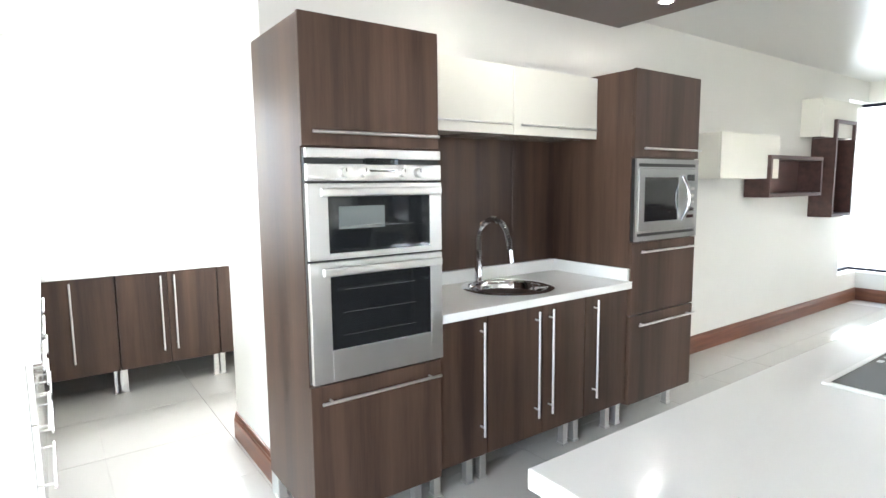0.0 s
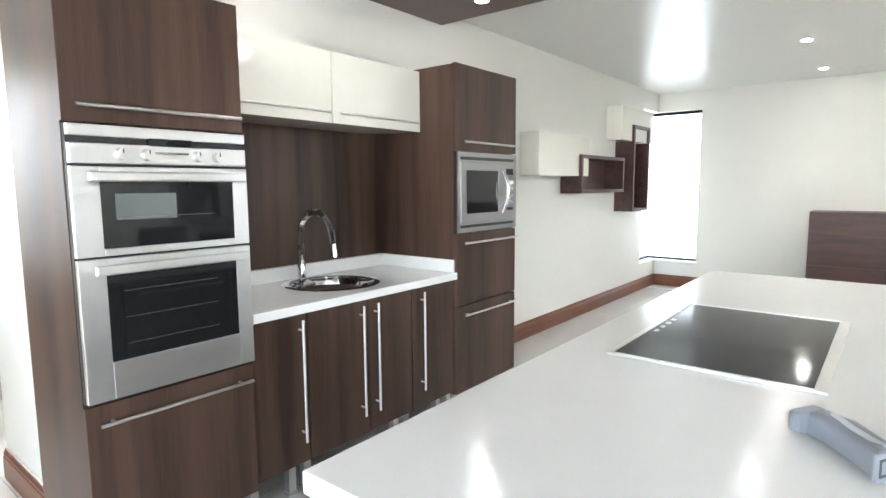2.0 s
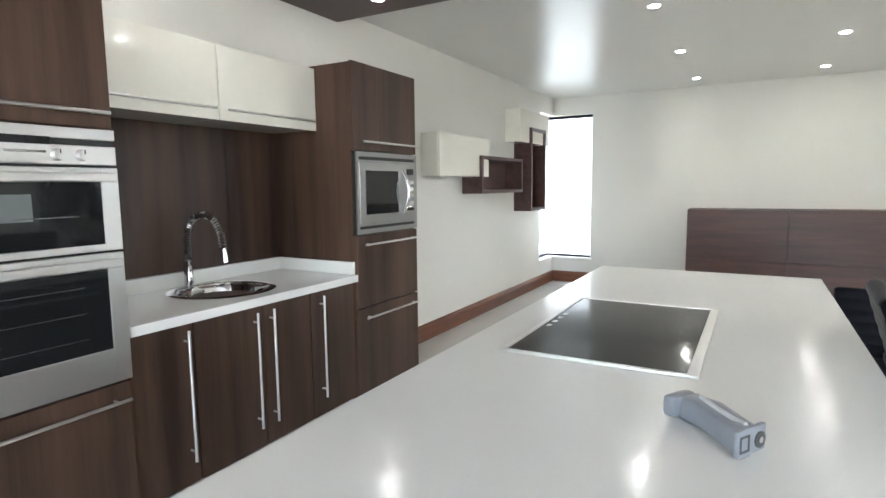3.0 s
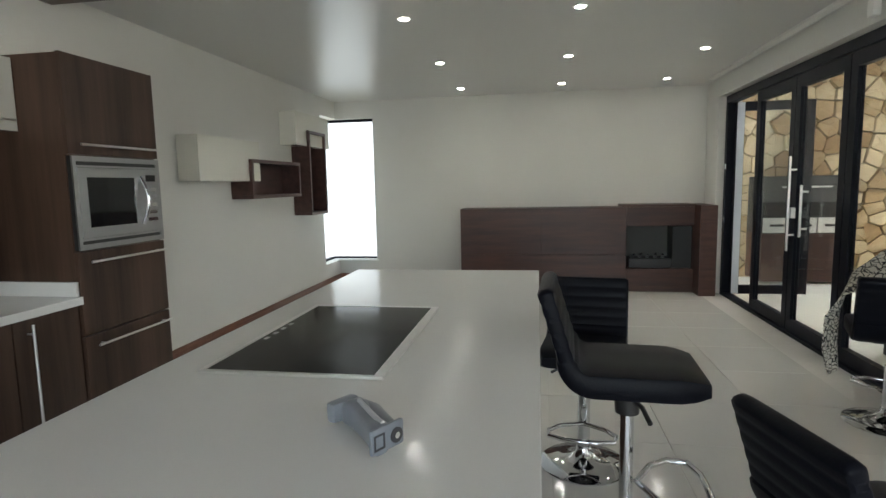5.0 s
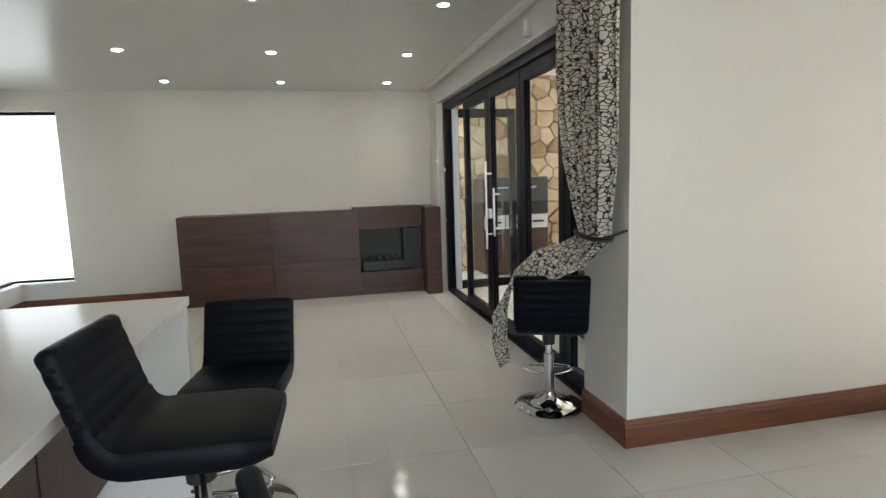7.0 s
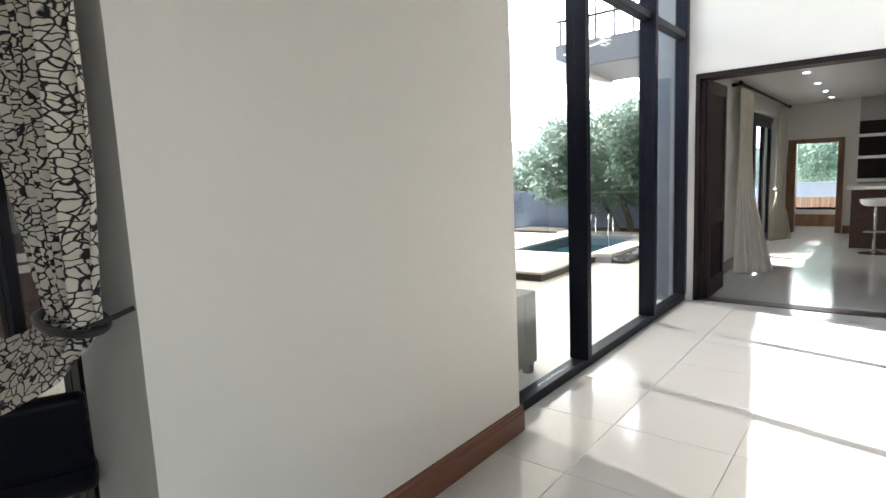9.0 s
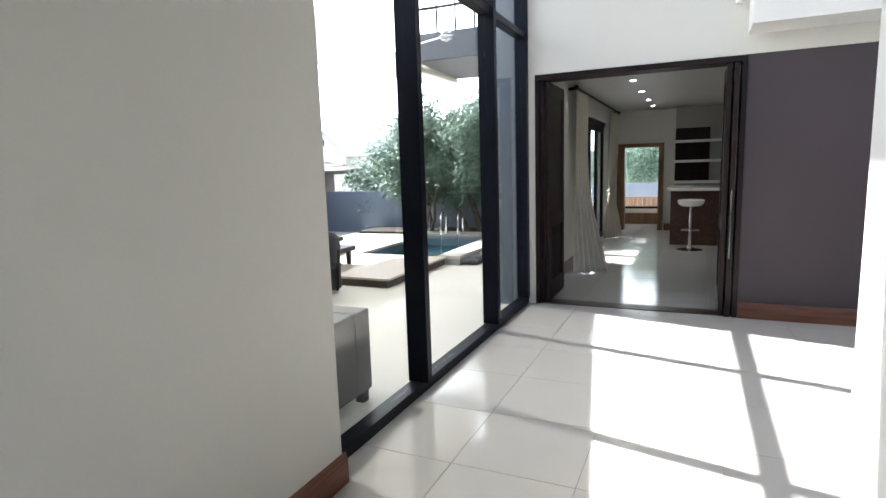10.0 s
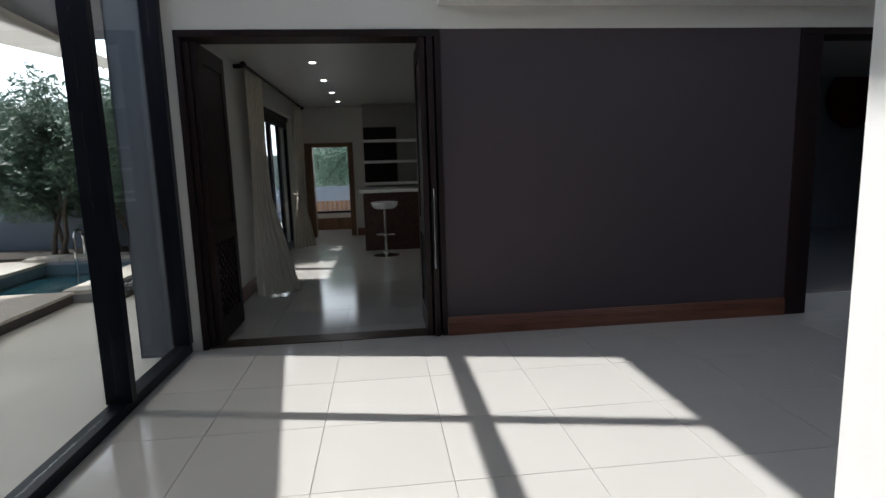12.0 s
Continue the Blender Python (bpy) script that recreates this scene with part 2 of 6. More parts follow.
structure("ceiling_kitchen_south", boxes(((-4.8, -3.2, H), (EX, 1.3, H + 0.2))), CEIL, "white satin painted kitchen ceiling", "ceiling")
structure("ceiling_scullery", boxes(((-4.8, 1.3, H), (-2.50, 4.4, H + 0.2))), CEIL, "white scullery ceiling", "ceiling")
structure("ceiling_door_recess", boxes(((EX, 3.92, H), (3.18, 8.41, H + 0.2))), CEIL, "white strip of ceiling over the folding doors", "ceiling")
structure("ceiling_passage", boxes(((EX, 1.587, H - 0.004), (4.77, CY, H)),), CEIL, "white passage ceiling", "ceiling")
structure("ceiling_living", boxes(((4.60, -3.2, HL), (8.7, 3.92, HL + 0.2)),), CEIL, "white living room ceiling", "ceiling")
structure("ceiling_panel", boxes(((WX, -1.2, 2.40), (1.3, 3.68, H)), bev=0.004), WOODH, "dark walnut ceiling panel over the kitchen units", "ceiling panel")
structure("wall_back", boxes(((-4.8, -3.4, 0), (-0.6, -3.2, HL)), ((2.6, -3.4, 0), (3.1, -3.2, HL)), ((-0.6, -3.4, 0), (2.6, -3.2, 0.15)), ((-0.6, -3.4, 2.3), (2.6, -3.2, HL))), WALL, "plain cream wall round the added back window", "wall")
# unseen closing walls, coloured dark so that less light bounces into the living room
structure("wall_back_living", boxes(((3.1, -3.4, 0), (8.6, -3.2, HL)), ((8.4, -6.7, 0), (12.4, -6.5, 2.5)), ((8.4, -6.5, 0), (8.6, -3.4, 2.5))), PLUM, "unseen living room wall, dark plum to soak up bounced light", "wall")
# unseen window, added as an opening for the extra back lamp
tagged(link("window_back", boxes(((-0.6, -3.32, 0.15), (-0.54, -3.26, 2.3)), ((2.54, -3.32, 0.15), (2.6, -3.26, 2.3)), ((-0.54, -3.32, 0.15), (2.54, -3.26, 0.21)), ((-0.54, -3.32, 2.24), (2.54, -3.26, 2.3)), ((0.97, -3.32, 0.21), (1.03, -3.26, 2.24))), ALU), "unseen window in a dark frame, added to let in daylight", "window", kind="structure")
structure("wall_scullery", boxes(((-4.8, -3.2, 0), (-4.55, 4.4, 0.95)), ((-4.8, -3.2, 2.25), (-4.55, 4.4, H)), ((-4.8, -3.2, 0.95), (-4.55, -0.2, 2.25)), ((-4.8, 2.6, 0.95), (-4.55, 4.4, 2.25)), ((-4.55, 4.2, 0), (-2.07, 4.4, H)), ((-4.55, -0.6, 0), (-2.0, -0.4, H))), WALL, "cream painted scullery walls", "wall")
structure("wall_plum", boxes(((PX, -1.17, 0), (8.6, 1.648, 2.29)),), PLUM, "dark plum painted feature wall", "wall")
structure("wall_over_door", boxes(((PX, 1.648, 2.29), (8.6, 3.92, HL)), ((PX, 3.497, 0), (8.6, 3.92, 2.29)), ((PX, -3.2, 2.29), (8.6, 1.648, HL))), WALL, "cream wall over the wide doorway", "wall")
structure("ceiling_gallery", boxes(((7.95, -3.2, 2.45), (PX, 1.66, 3.4)),), WHITEP, "white gallery floor over the living room", "gallery")
structure("wall_outside_render", boxes(((8.366, 3.685, -0.029), (8.379, 3.93, 4.549)), ((8.366, 3.921, -0.029), (8.60, 3.934, 4.549))), plain("blue_grey_render", (0.15, 0.17, 0.20), 0.75, amount=0.06, scale=1.0, fine=50, bump_s=0.1), "blue-grey rendered outside corner of the house", "wall")
structure("wall_over_glass", boxes(((4.82, 3.545, 4.55), (PX, 3.92, HL)),), WALL, "cream wall over the tall glazing", "wall")

# entertainment room behind the wide doorway
structure("wall_far_room_north", boxes(((8.6, 3.56, 0), (11.0, 3.80, 2.44)), ((13.95, 3.56, 0), (15.1, 3.80, 2.44)), ((11.0, 3.56, 2.15), (13.95, 3.80, 2.44))), WALL, "cream painted wall of the far room", "wall")
structure("wall_far_room_end", boxes(((15.1, 3.42, 0), (15.3, 3.80, 2.44)), ((15.1, -0.4, 0), (15.3, 2.72, 2.44)), ((15.1, 2.72, 1.74), (15.3, 3.42, 2.44))), WALL, "cream end wall with a doorway", "wall")
structure("ceiling_far_room", boxes(((8.6, -6.5, 2.44), (16.4, 3.80, 2.64)),), CEIL, "white ceiling of the far room", "ceiling")
structure("wall_far_room_south", boxes(((8.6, -0.4, 0), (15.1, -0.2, 2.44)),), WALL, "cream wall of the far room", "wall")
structure("wall_second_room", boxes(((12.15, -6.5, 0.16), (12.35, -0.4, 2.44)),), GREYR, "grey wall behind the second doorway", "wall")
structure("floor_second_room", boxes(((8.40, -6.5, -0.006), (12.15, -1.17, 0.16)),), TILE, "cream tiled floor raised by one step", "floor")
structure("wall_far_porch", boxes(((15.3, 3.6, 0), (16.4, 3.8, 2.44)), ((15.3, 2.0, 0), (16.4, 2.2, 2.44)), ((16.3, 2.2, 0), (16.4, 3.6, 0.35))), WALL, "cream wall of the small lobby", "wall")

# outside ground
structure("ground", boxes(((-60, -60, -1.6), (140, 140, -1.3)),), plain("dry_ground", (0.20, 0.19, 0.13), 0.9, amount=0.2, scale=0.3, fine=5, bump_s=0.3), "dry garden ground", "ground")
structure("patio", boxes(((3.16, 3.60, -1.3), (PX, 14, -0.03)), ((PX, 3.80, -1.3), (10.42, 14, -0.03)), ((12.60, 3.80, -1.3), (16.0, 14, -0.03)), ((10.42, 3.80, -1.3), (12.60, 5.5, -0.03)), ((10.42, 6.95, -1.3), (12.60, 14, -0.03)), ((16.41, -2, -1.3), (22, 8, -0.03))), PATIO, "sand coloured smooth patio floor", "patio")

# ---- kitchen: island and units ----
FX = -1.232       # front of the tall units


def handle_bar(parent, p, q, r=0.006, off=(0.03, 0, 0)):
    """A bar handle on two posts."""
    p, q, o = Vector(p), Vector(q), Vector(off)
    bm = bar(p + o, q + o, r, seg=10)
    for k in (0.08, 0.92):
        c = p.lerp(q, k)
        add_cyl(bm, c - o * 0.05, c + o, r * 0.8, seg=8)
    return part("handle", bm, STEEL, parent, "brushed steel bar handle", True)


def legs(parent, spots, top, mat_=None):
    for x, y in spots:
        bm = boxes(((x - 0.018, y - 0.018, 0.012), (x + 0.018, y + 0.018, top)), bev=0.002)
        add_box(bm, (x - 0.022, y - 0.022, 0), (x + 0.022, y + 0.022, 0.012))
        part("leg", bm, STEEL, parent, "square steel leg")


def island():
    t = thing("kitchen_island", "white quartz kitchen island with walnut base on steel legs", "kitchen island")
    part("worktop", boxes(((-0.06, 1.15, 0.862), (0.90, 3.65, 0.90)), bev=0.003), QUARTZ, t, "white quartz worktop")
    part("end_panel", boxes(((-0.05, 3.59, 0), (0.89, 3.645, 0.861)), bev=0.002), QUARTZ, t, "white quartz end panel")
    body = part("body", boxes(((-0.02, 1.20, 0.15), (0.53, 3.585, 0.861)), bev=0.002), WOOD, t)
    for y0 in (1.205, 1.80, 2.40, 2.995):
        d = part("door", boxes(((-0.041, y0, 0.16), (-0.021, y0 + 0.585, 0.845)), bev=0.002), WOOD, t)
        handle_bar(d, (-0.041, y0 + 0.06, 0.79), (-0.041, y0 + 0.525, 0.79), off=(-0.03, 0, 0))
        part("back_panel", boxes(((0.531, y0, 0.16), (0.549, y0 + 0.585, 0.85)), bev=0.002), WOOD, t)
    legs(t, [(x, y) for x in (0.03, 0.48) for y in (1.3, 2.4, 3.5)], 0.15)


def hob():
    t = thing("hob", "black ceramic hob in a steel frame on the island worktop", "hob")
    x0, x1, y0, y1, z = 0.074, 0.543, 1.995, 2.742, 0.9
    part("glass", boxes(((x0 + 0.012, y0 + 0.012, z + 0.001), (x1 - 0.012, y1 - 0.012, z + 0.006)), bev=0.001), HOBG, t, "black ceramic glass")
    for lo, hi in (((x0, y0), (x1, y0 + 0.014)), ((x0, y1 - 0.014), (x1, y1)), ((x0, y0 + 0.014), (x0 + 0.014, y1 - 0.014)), ((x1 - 0.026, y0 + 0.014), (x1, y1 - 0.014))):
        part("frame", boxes(((*lo, z + 0.001), (*hi, z + 0.008)), bev=0.0015), STEEL, t, "steel edge strip")
    grey = plain("pale_print", (0.45, 0.45, 0.45), 0.3, amount=0.1)
    for i in range(4):
        part("touch_key", boxes(((0.098, 2.28 + 0.055 * i, z + 0.006), (0.111, 2.305 + 0.055 * i, z + 0.0066))), grey, t)


def handset():
    """A bent grey plastic hand tool lying on the worktop."""
    t = thing("handset", "silver grey plastic handset lying on the worktop", "handset", at=(0.588, 1.715, 0.9))
    grey = plain("silver_grey_plastic", (0.24, 0.26, 0.29), 0.35, amount=0.08, fine=120)
    dark = plain("dark_label", (0.06, 0.06, 0.065), 0.4, amount=0.1)
    white = plain("white_label", (0.62, 0.63, 0.64), 0.5, amount=0.05)
    bm = bmesh.new()
    rings = []
    path = [(-0.125, 0.030, 0.022, 0.026), (-0.10, 0.032, 0.032, 0.03), (-0.06, 0.026, 0.030, 0.03), (0.0, 0.008, 0.026, 0.026), (0.06, -0.012, 0.026, 0.027), (0.10, -0.026, 0.027, 0.031), (0.125, -0.036, 0.024, 0.030)]
    for x, y, w, h in path:
        rings.append([bm.verts.new((x, y + w * math.copysign(abs(math.cos(a)) ** 0.6, math.cos(a)), h + h * math.copysign(abs(math.sin(a)) ** 0.6, math.sin(a)))) for a in (2 * math.pi * k / 16 for k in range(16))])
    for a, b in zip(rings, rings[1:]):
        for k in range(16):
            l = (k + 1) % 16
            bm.faces.new((a[k], a[l], b[l], b[k]))
    bm.faces.new(rings[0][::-1])
    bm.faces.new(rings[-1])
    part("body", bm, grey, t, "", True)
    pale = plain("pale_plastic", (0.5, 0.52, 0.54), 0.3, amount=0.05)
    part("twin_bar", tube([(-0.09, 0.055, 0.030), (-0.03, 0.048, 0.034), (0.05, 0.022, 0.032), (0.115, 0.004, 0.030)], 0.022, 14), grey, t, "parallel rounded bar", True)
    part("rail", tube([(-0.07, 0.030, 0.061), (0.0, 0.014, 0.055), (0.07, -0.008, 0.056), (0.11, -0.022, 0.060)], 0.006, 8), pale, t, "pale ridge", True)
    part("head", boxes(((-0.155, -0.020, 0.008), (-0.112, 0.062, 0.058)), bev=0.014), grey, t, "rounded hooked head", True)
    part("end_cap", boxes(((0.113, -0.066, 0.004), (0.128, 0.028, 0.060)), bev=0.007), grey, t, "blunt end cap", True)
    for lo, hi in (((0.1285, -0.060, 0.014), (0.1305, -0.056, 0.048)), ((0.1285, -0.034, 0.014), (0.1305, -0.030, 0.048)), ((0.1285, -0.0555, 0.044), (0.1305, -0.0345, 0.048)), ((0.1285, -0.0555, 0.014), (0.1305, -0.0345, 0.018))):
        part("label_bar", boxes((lo, hi)), dark, t, "dark printed bar")
    part("socket", bar((0.1285, 0.004, 0.030), (0.1315, 0.004, 0.030), 0.017, seg=20), dark, t, "dark round socket", True)
    part("button", bar((0.13, 0.004, 0.030), (0.134, 0.004, 0.030), 0.007, seg=14), CHROME, t, "", True)
    t.rotation_euler = (0, 0, radians(-31))
    t.scale = (0.60, 0.80, 0.8)


def oven_tower():
    t = thing("oven_tower", "tall walnut unit with a built-in steel double oven", "kitchen unit")
    y0, y1 = 1.232, 1.80
    part("carcass", boxes(((-1.735, y0 + 0.002, 0.15), (FX - 0.022, y1 - 0.002, 1.965)), bev=0.001), WOOD, t)
    d = part("door", boxes(((FX - 0.020, y0, 1.525), (FX, y1 - 0.002, 1.968)), bev=0.002), WOOD, t)
    handle_bar(d, (FX, y0 + 0.03, 1.572), (FX, y1 - 0.02, 1.572))
    d = part("drawer_front", boxes(((FX - 0.020, y0, 0.155), (FX, y1 - 0.002, 0.668)), bev=0.002), WOOD, t)
    handle_bar(d, (FX, y0 + 0.03, 0.612), (FX, y1 - 0.02, 0.612))
    legs(t, [(x, y) for x in (-1.35, -1.75) for y in (y0 + 0.05, y1 - 0.06)], 0.15)
    part("filler", boxes(((WX + 0.001, y0 + 0.03, 0.0), (-1.7352, y0 + 0.06, 1.96))), plain("grey_filler_strip", (0.38, 0.39, 0.37), 0.5, amount=0.04), t, "grey filler strip")
    # the oven
    o = thing("double_oven", "stainless steel built-in double oven with glass doors", "oven")
    oy0, oy1 = y0 + 0.004, y1 - 0.006
    part("body", boxes(((FX - 0.0195, oy0, 0.680), (FX + 0.001, oy1, 1.518))), BLACK, o)
    part("top_strip", boxes(((FX + 0.002, oy0, 1.484), (FX + 0.018, oy1, 1.518)), bev=0.002), STEEL, o)
    part("control_panel", boxes(((FX + 0.002, oy0, 1.404), (FX + 0.020, oy1, 1.464)), bev=0.003), STEEL, o)
    part("display", boxes(((FX + 0.002, 1.46, 1.462), (FX + 0.021, 1.60, 1.486)), bev=0.002), BLACKG, o, "black glass display")
    part("display_frame", boxes(((FX + 0.020, 1.465, 1.437), (FX + 0.024, 1.585, 1.444)), bev=0.001), CHROME, o)
    for y in (1.375, 1.452, 1.615, 1.685):
        k = part("knob", bar((FX + 0.020, y, 1.434), (FX + 0.042, y, 1.434), 0.019, 0.016, 24), STEEL, o, "round steel knob", True)
        part("knob_mark", boxes(((FX + 0.042, y - 0.0015, 1.436), (FX + 0.0435, y + 0.0015, 1.449))), BLACK, k)
    for z0, z1, wz0, wz1 in ((1.128, 1.396, 1.150, 1.352), (0.684, 1.120, 0.80, 1.075)):
        d = part("oven_door", boxes(((FX + 0.002, oy0 + 0.0752, z0), (FX + 0.022, oy1 - 0.0552, wz0)), bev=0.002), STEEL, o, "steel framed oven door")
        part("top_rail", boxes(((FX + 0.002, oy0 + 0.0752, wz1), (FX + 0.022, oy1 - 0.0552, z1)), bev=0.002), STEEL, d)
        part("stile", boxes(((FX + 0.002, oy0, z0), (FX + 0.022, oy0 + 0.075, z1)), bev=0.002), STEEL, d)
        part("stile", boxes(((FX + 0.002, oy1 - 0.055, z0), (FX + 0.022, oy1, z1)), bev=0.002), STEEL, d)
        part("window", boxes(((FX + 0.010, oy0 + 0.0755, wz0 + 0.0005), (FX + 0.019, oy1 - 0.0555, wz1 - 0.0005))), BLACKG, d, "dark oven glass")
        h = boxes(((FX + 0.045, oy0 + 0.035, z1 - 0.046), (FX + 0.063, oy1 - 0.025, z1 - 0.016)), bev=0.005)
        add_box(h, (FX + 0.021, oy0 + 0.05, z1 - 0.040), (FX + 0.048, oy0 + 0.075, z1 - 0.022))
        add_box(h, (FX + 0.021, oy1 - 0.065, z1 - 0.040), (FX + 0.048, oy1 - 0.04, z1 - 0.022))
        part("door_handle", h, STEEL, d, "broad steel handle")
        rack = plain("oven_rack", (0.45, 0.46, 0.47), 0.25, 0.9, amount=0.05)
        n = 3 if z1 < 1.2 else 1
        for i in range(n):
            zz = wz0 + (i + 0.6) * (wz1 - wz0) / (n + 0.3)
            part("rack_rail", bar((FX + 0.0195, oy0 + 0.12, zz), (FX + 0.0195, oy1 - 0.13, zz), 0.0016, seg=6), rack, d, "thin bright oven rack")
    # greenish grey patch paints a window's reflection on the upper oven glass
    inner = plain("painted_glass_reflection", (0.13, 0.145, 0.14), 0.3, amount=0.08)
    part("inner_window", boxes(((FX + 0.019, oy0 + 0.115, 1.235), (FX + 0.0198, oy0 + 0.30, 1.315))), inner, o, "pale patch painted as a window's reflection in the glass")


def microwave_tower():
    t = thing("microwave_tower", "tall walnut unit with drawers and a built-in microwave", "kitchen unit")
    y0, y1 = 3.066, 3.68
    part("carcass", boxes(((WX + 0.002, y0 + 0.002, 0.15), (FX - 0.022, y1 - 0.002, 1.978)), bev=0.001), WOOD, t)
    d = part("door", boxes(((FX - 0.020, y0, 1.522), (FX, y1, 1.982)), bev=0.002), WOOD, t)
    handle_bar(d, (FX, y0 + 0.05, 1.568), (FX, y1 - 0.02, 1.568))
    for z0, z1 in ((0.662, 1.062), (0.153, 0.655)):
        d = part("drawer_front", boxes(((FX - 0.020, y0, z0), (FX, y1, z1)), bev=0.002), WOOD, t)
        handle_bar(d, (FX, y0 + 0.05, z1 - 0.05), (FX, y1 - 0.02, z1 - 0.05))
    legs(t, [(x, y) for x in (-1.35, -1.75) for y in (y0 + 0.05, y1 - 0.06)], 0.15)
    m = thing("microwave", "steel built-in microwave oven with a curved handle", "microwave")
    a, b = y0 + 0.008, y1 - 0.008
    part("body", boxes(((FX - 0.0195, a, 1.070), (FX, b, 1.515))), BLACK, m)
    part("frame", boxes(((FX + 0.001, a, 1.070), (FX + 0.010, b, 1.095)), ((FX + 0.001, a, 1.490), (FX + 0.010, b, 1.515)), ((FX + 0.001, a, 1.095), (FX + 0.010, a + 0.02, 1.49)), ((FX + 0.001, b - 0.02, 1.095), (FX + 0.010, b, 1.49)), ((FX + 0.001, a + 0.02, 1.112), (FX + 0.008, b - 0.02, 1.122)), ((FX + 0.001, a + 0.02, 1.462), (FX + 0.008, b - 0.02, 1.472))), STEELD, m)
    part("front", boxes(((FX + 0.001, a + 0.021, 1.124), (FX + 0.016, b - 0.021, 1.460)), bev=0.003), STEELD, m)
    part("window", boxes(((FX + 0.016, a + 0.07, 1.175), (FX + 0.018, a + 0.385, 1.415)), bev=0.001), BLACKG, m, "dark window")
    pts = [(FX + 0.016 + 0.042 * math.sin(math.pi * i / 12), a + 0.435, 1.17 + 0.25 * i / 12) for i in range(13)]
    part("handle", tube(pts, 0.011, 10), CHROME, m, "curved bright handle", True)
    for i in range(5):
        part("button", boxes(((FX + 0.016, a + 0.475, 1.18 + 0.04 * i), (FX + 0.018, a + 0.55, 1.20 + 0.04 * i)), bev=0.001), CHROME, m)
    part("clock", boxes(((FX + 0.016, a + 0.475, 1.395), (FX + 0.0175, a + 0.55, 1.43))), BLACKG, m)


def base_units():
    u = "base units under the sink"
    for (a, b), doors in (((1.802, 2.065), [(1.805, 2.062, 2.025)]), ((2.067, 2.715), [(2.07, 2.408, 2.362), (2.413, 2.712, 2.455)]), ((2.717, 3.062), [(2.72, 3.058, 2.785)])):
        t = tagged(thing("base_cabinet", "walnut base cabinet on square steel legs", "cabinet"), group=u)
        part("body", boxes(((WX + 0.002, a, 0.17), (-1.268, b, 0.817)), bev=0.001), WOOD, t)
        for c, d, h in doors:
            door = part("door", boxes(((-1.267, c, 0.172), (-1.248, d, 0.813)), bev=0.002), WOOD, t)
            handle_bar(door, (-1.248, h, 0.27), (-1.248, h, 0.79))
        legs(t, [(x, y) for x in (-1.35, -1.75) for y in (a + 0.04, b - 0.04)], 0.17)
    c = (-1.52, 2.43)
    # the worktop has a round hole for the bowl
    bm = bmesh.new()
    n, r = 48, 0.205
    lo, hi = (WX + 0.002, 1.803), (-1.222, 3.063)
    outer, inner = [], []
    for i in range(n):
        a = 2 * math.pi * i / n
        dx, dy = math.cos(a), math.sin(a)
        k = min(((hi[0] if dx > 0 else lo[0]) - c[0]) / dx if abs(dx) > 1e-6 else 9, ((hi[1] if dy > 0 else lo[1]) - c[1]) / dy if abs(dy) > 1e-6 else 9)
        outer.append((c[0] + k * dx, c[1] + k * dy))
        inner.append((c[0] + r * dx, c[1] + r * dy))
    corners = [(hi[0], hi[1]), (lo[0], hi[1]), (lo[0], lo[1]), (hi[0], lo[1])]
    for p in corners:
        i = min(range(n), key=lambda q: (outer[q][0] - p[0]) ** 2 + (outer[q][1] - p[1]) ** 2)
        outer[i] = p
    rows = [[bm.verts.new((*p, z)) for p in ring] for ring, z in ((inner, 0.855), (outer, 0.855), (outer, 0.818), (inner, 0.818))]
    for a, b in ((0, 1), (1, 2), (2, 3), (3, 0)):
        for i in range(n):
            j = (i + 1) % n
            bm.faces.new((rows[a][i], rows[a][j], rows[b][j], rows[b][i]))
    w = tagged(link("sink_worktop", bm, QUARTZ), "white quartz worktop with a round cut-out for the sink", "worktop")
    part("upstand", boxes(((WX + 0.026, 1.803, 0.856), (WX + 0.044, 3.063, 0.925)), ((WX + 0.044, 3.045, 0.856), (-1.24, 3.063, 0.925)), bev=0.002), QUARTZ, w)
    sb = thing("splashback", "walnut splashback panel behind the sink", "panel")
    part("board", boxes(((WX + 0.003, 1.803, 0.926), (WX + 0.022, 2.7155, 1.6345)), bev=0.001), WOOD, sb)
    part("board", boxes(((WX + 0.003, 2.7165, 0.926), (WX + 0.022, 3.062, 1.6345)), bev=0.001), WOOD, sb)
    # sink and tap
    s = thing("sink", "round stainless steel sink bowl set in the worktop", "sink", at=(c[0], c[1], 0.855))
    part("bowl", lathe([(0.03, -0.150), (0.16, -0.148), (0.185, -0.125), (0.196, -0.02), (0.200, -0.001), (0.236, 0.001), (0.240, 0.004), (0.232, 0.007), (0.208, 0.007), (0.201, 0.0), (0.192, -0.02), (0.180, -0.12), (0.155, -0.142), (0.03, -0.144)], 56), CHROME, s, "", True)
    part("drain", lathe([(0.0005, -0.1435), (0.03, -0.1435), (0.034, -0.140), (0.024, -0.138), (0.0005, -0.139)], 24), STEEL, s, "", True)
    f = thing("kitchen_tap", "chrome spring-neck kitchen tap behind the sink", "tap", at=(-1.725, 2.405, 0.855))
    part("base", lathe([(0.027, 0), (0.027, 0.008), (0.021, 0.012), (0.021, 0.10), (0.014, 0.112), (0.012, 0.13)], 24), CHROME, f, "", True)
    arch = [(0, 0, 0.12 + 0.12 * i / 6) for i in range(6)] + [(0.105 - 0.105 * math.cos(math.pi * i / 14), 0.03 * i / 14, 0.24 + 0.11 * math.sin(math.pi * i / 14)) for i in range(15)] + [(0.213, 0.031, 0.215), (0.218, 0.032, 0.185)]
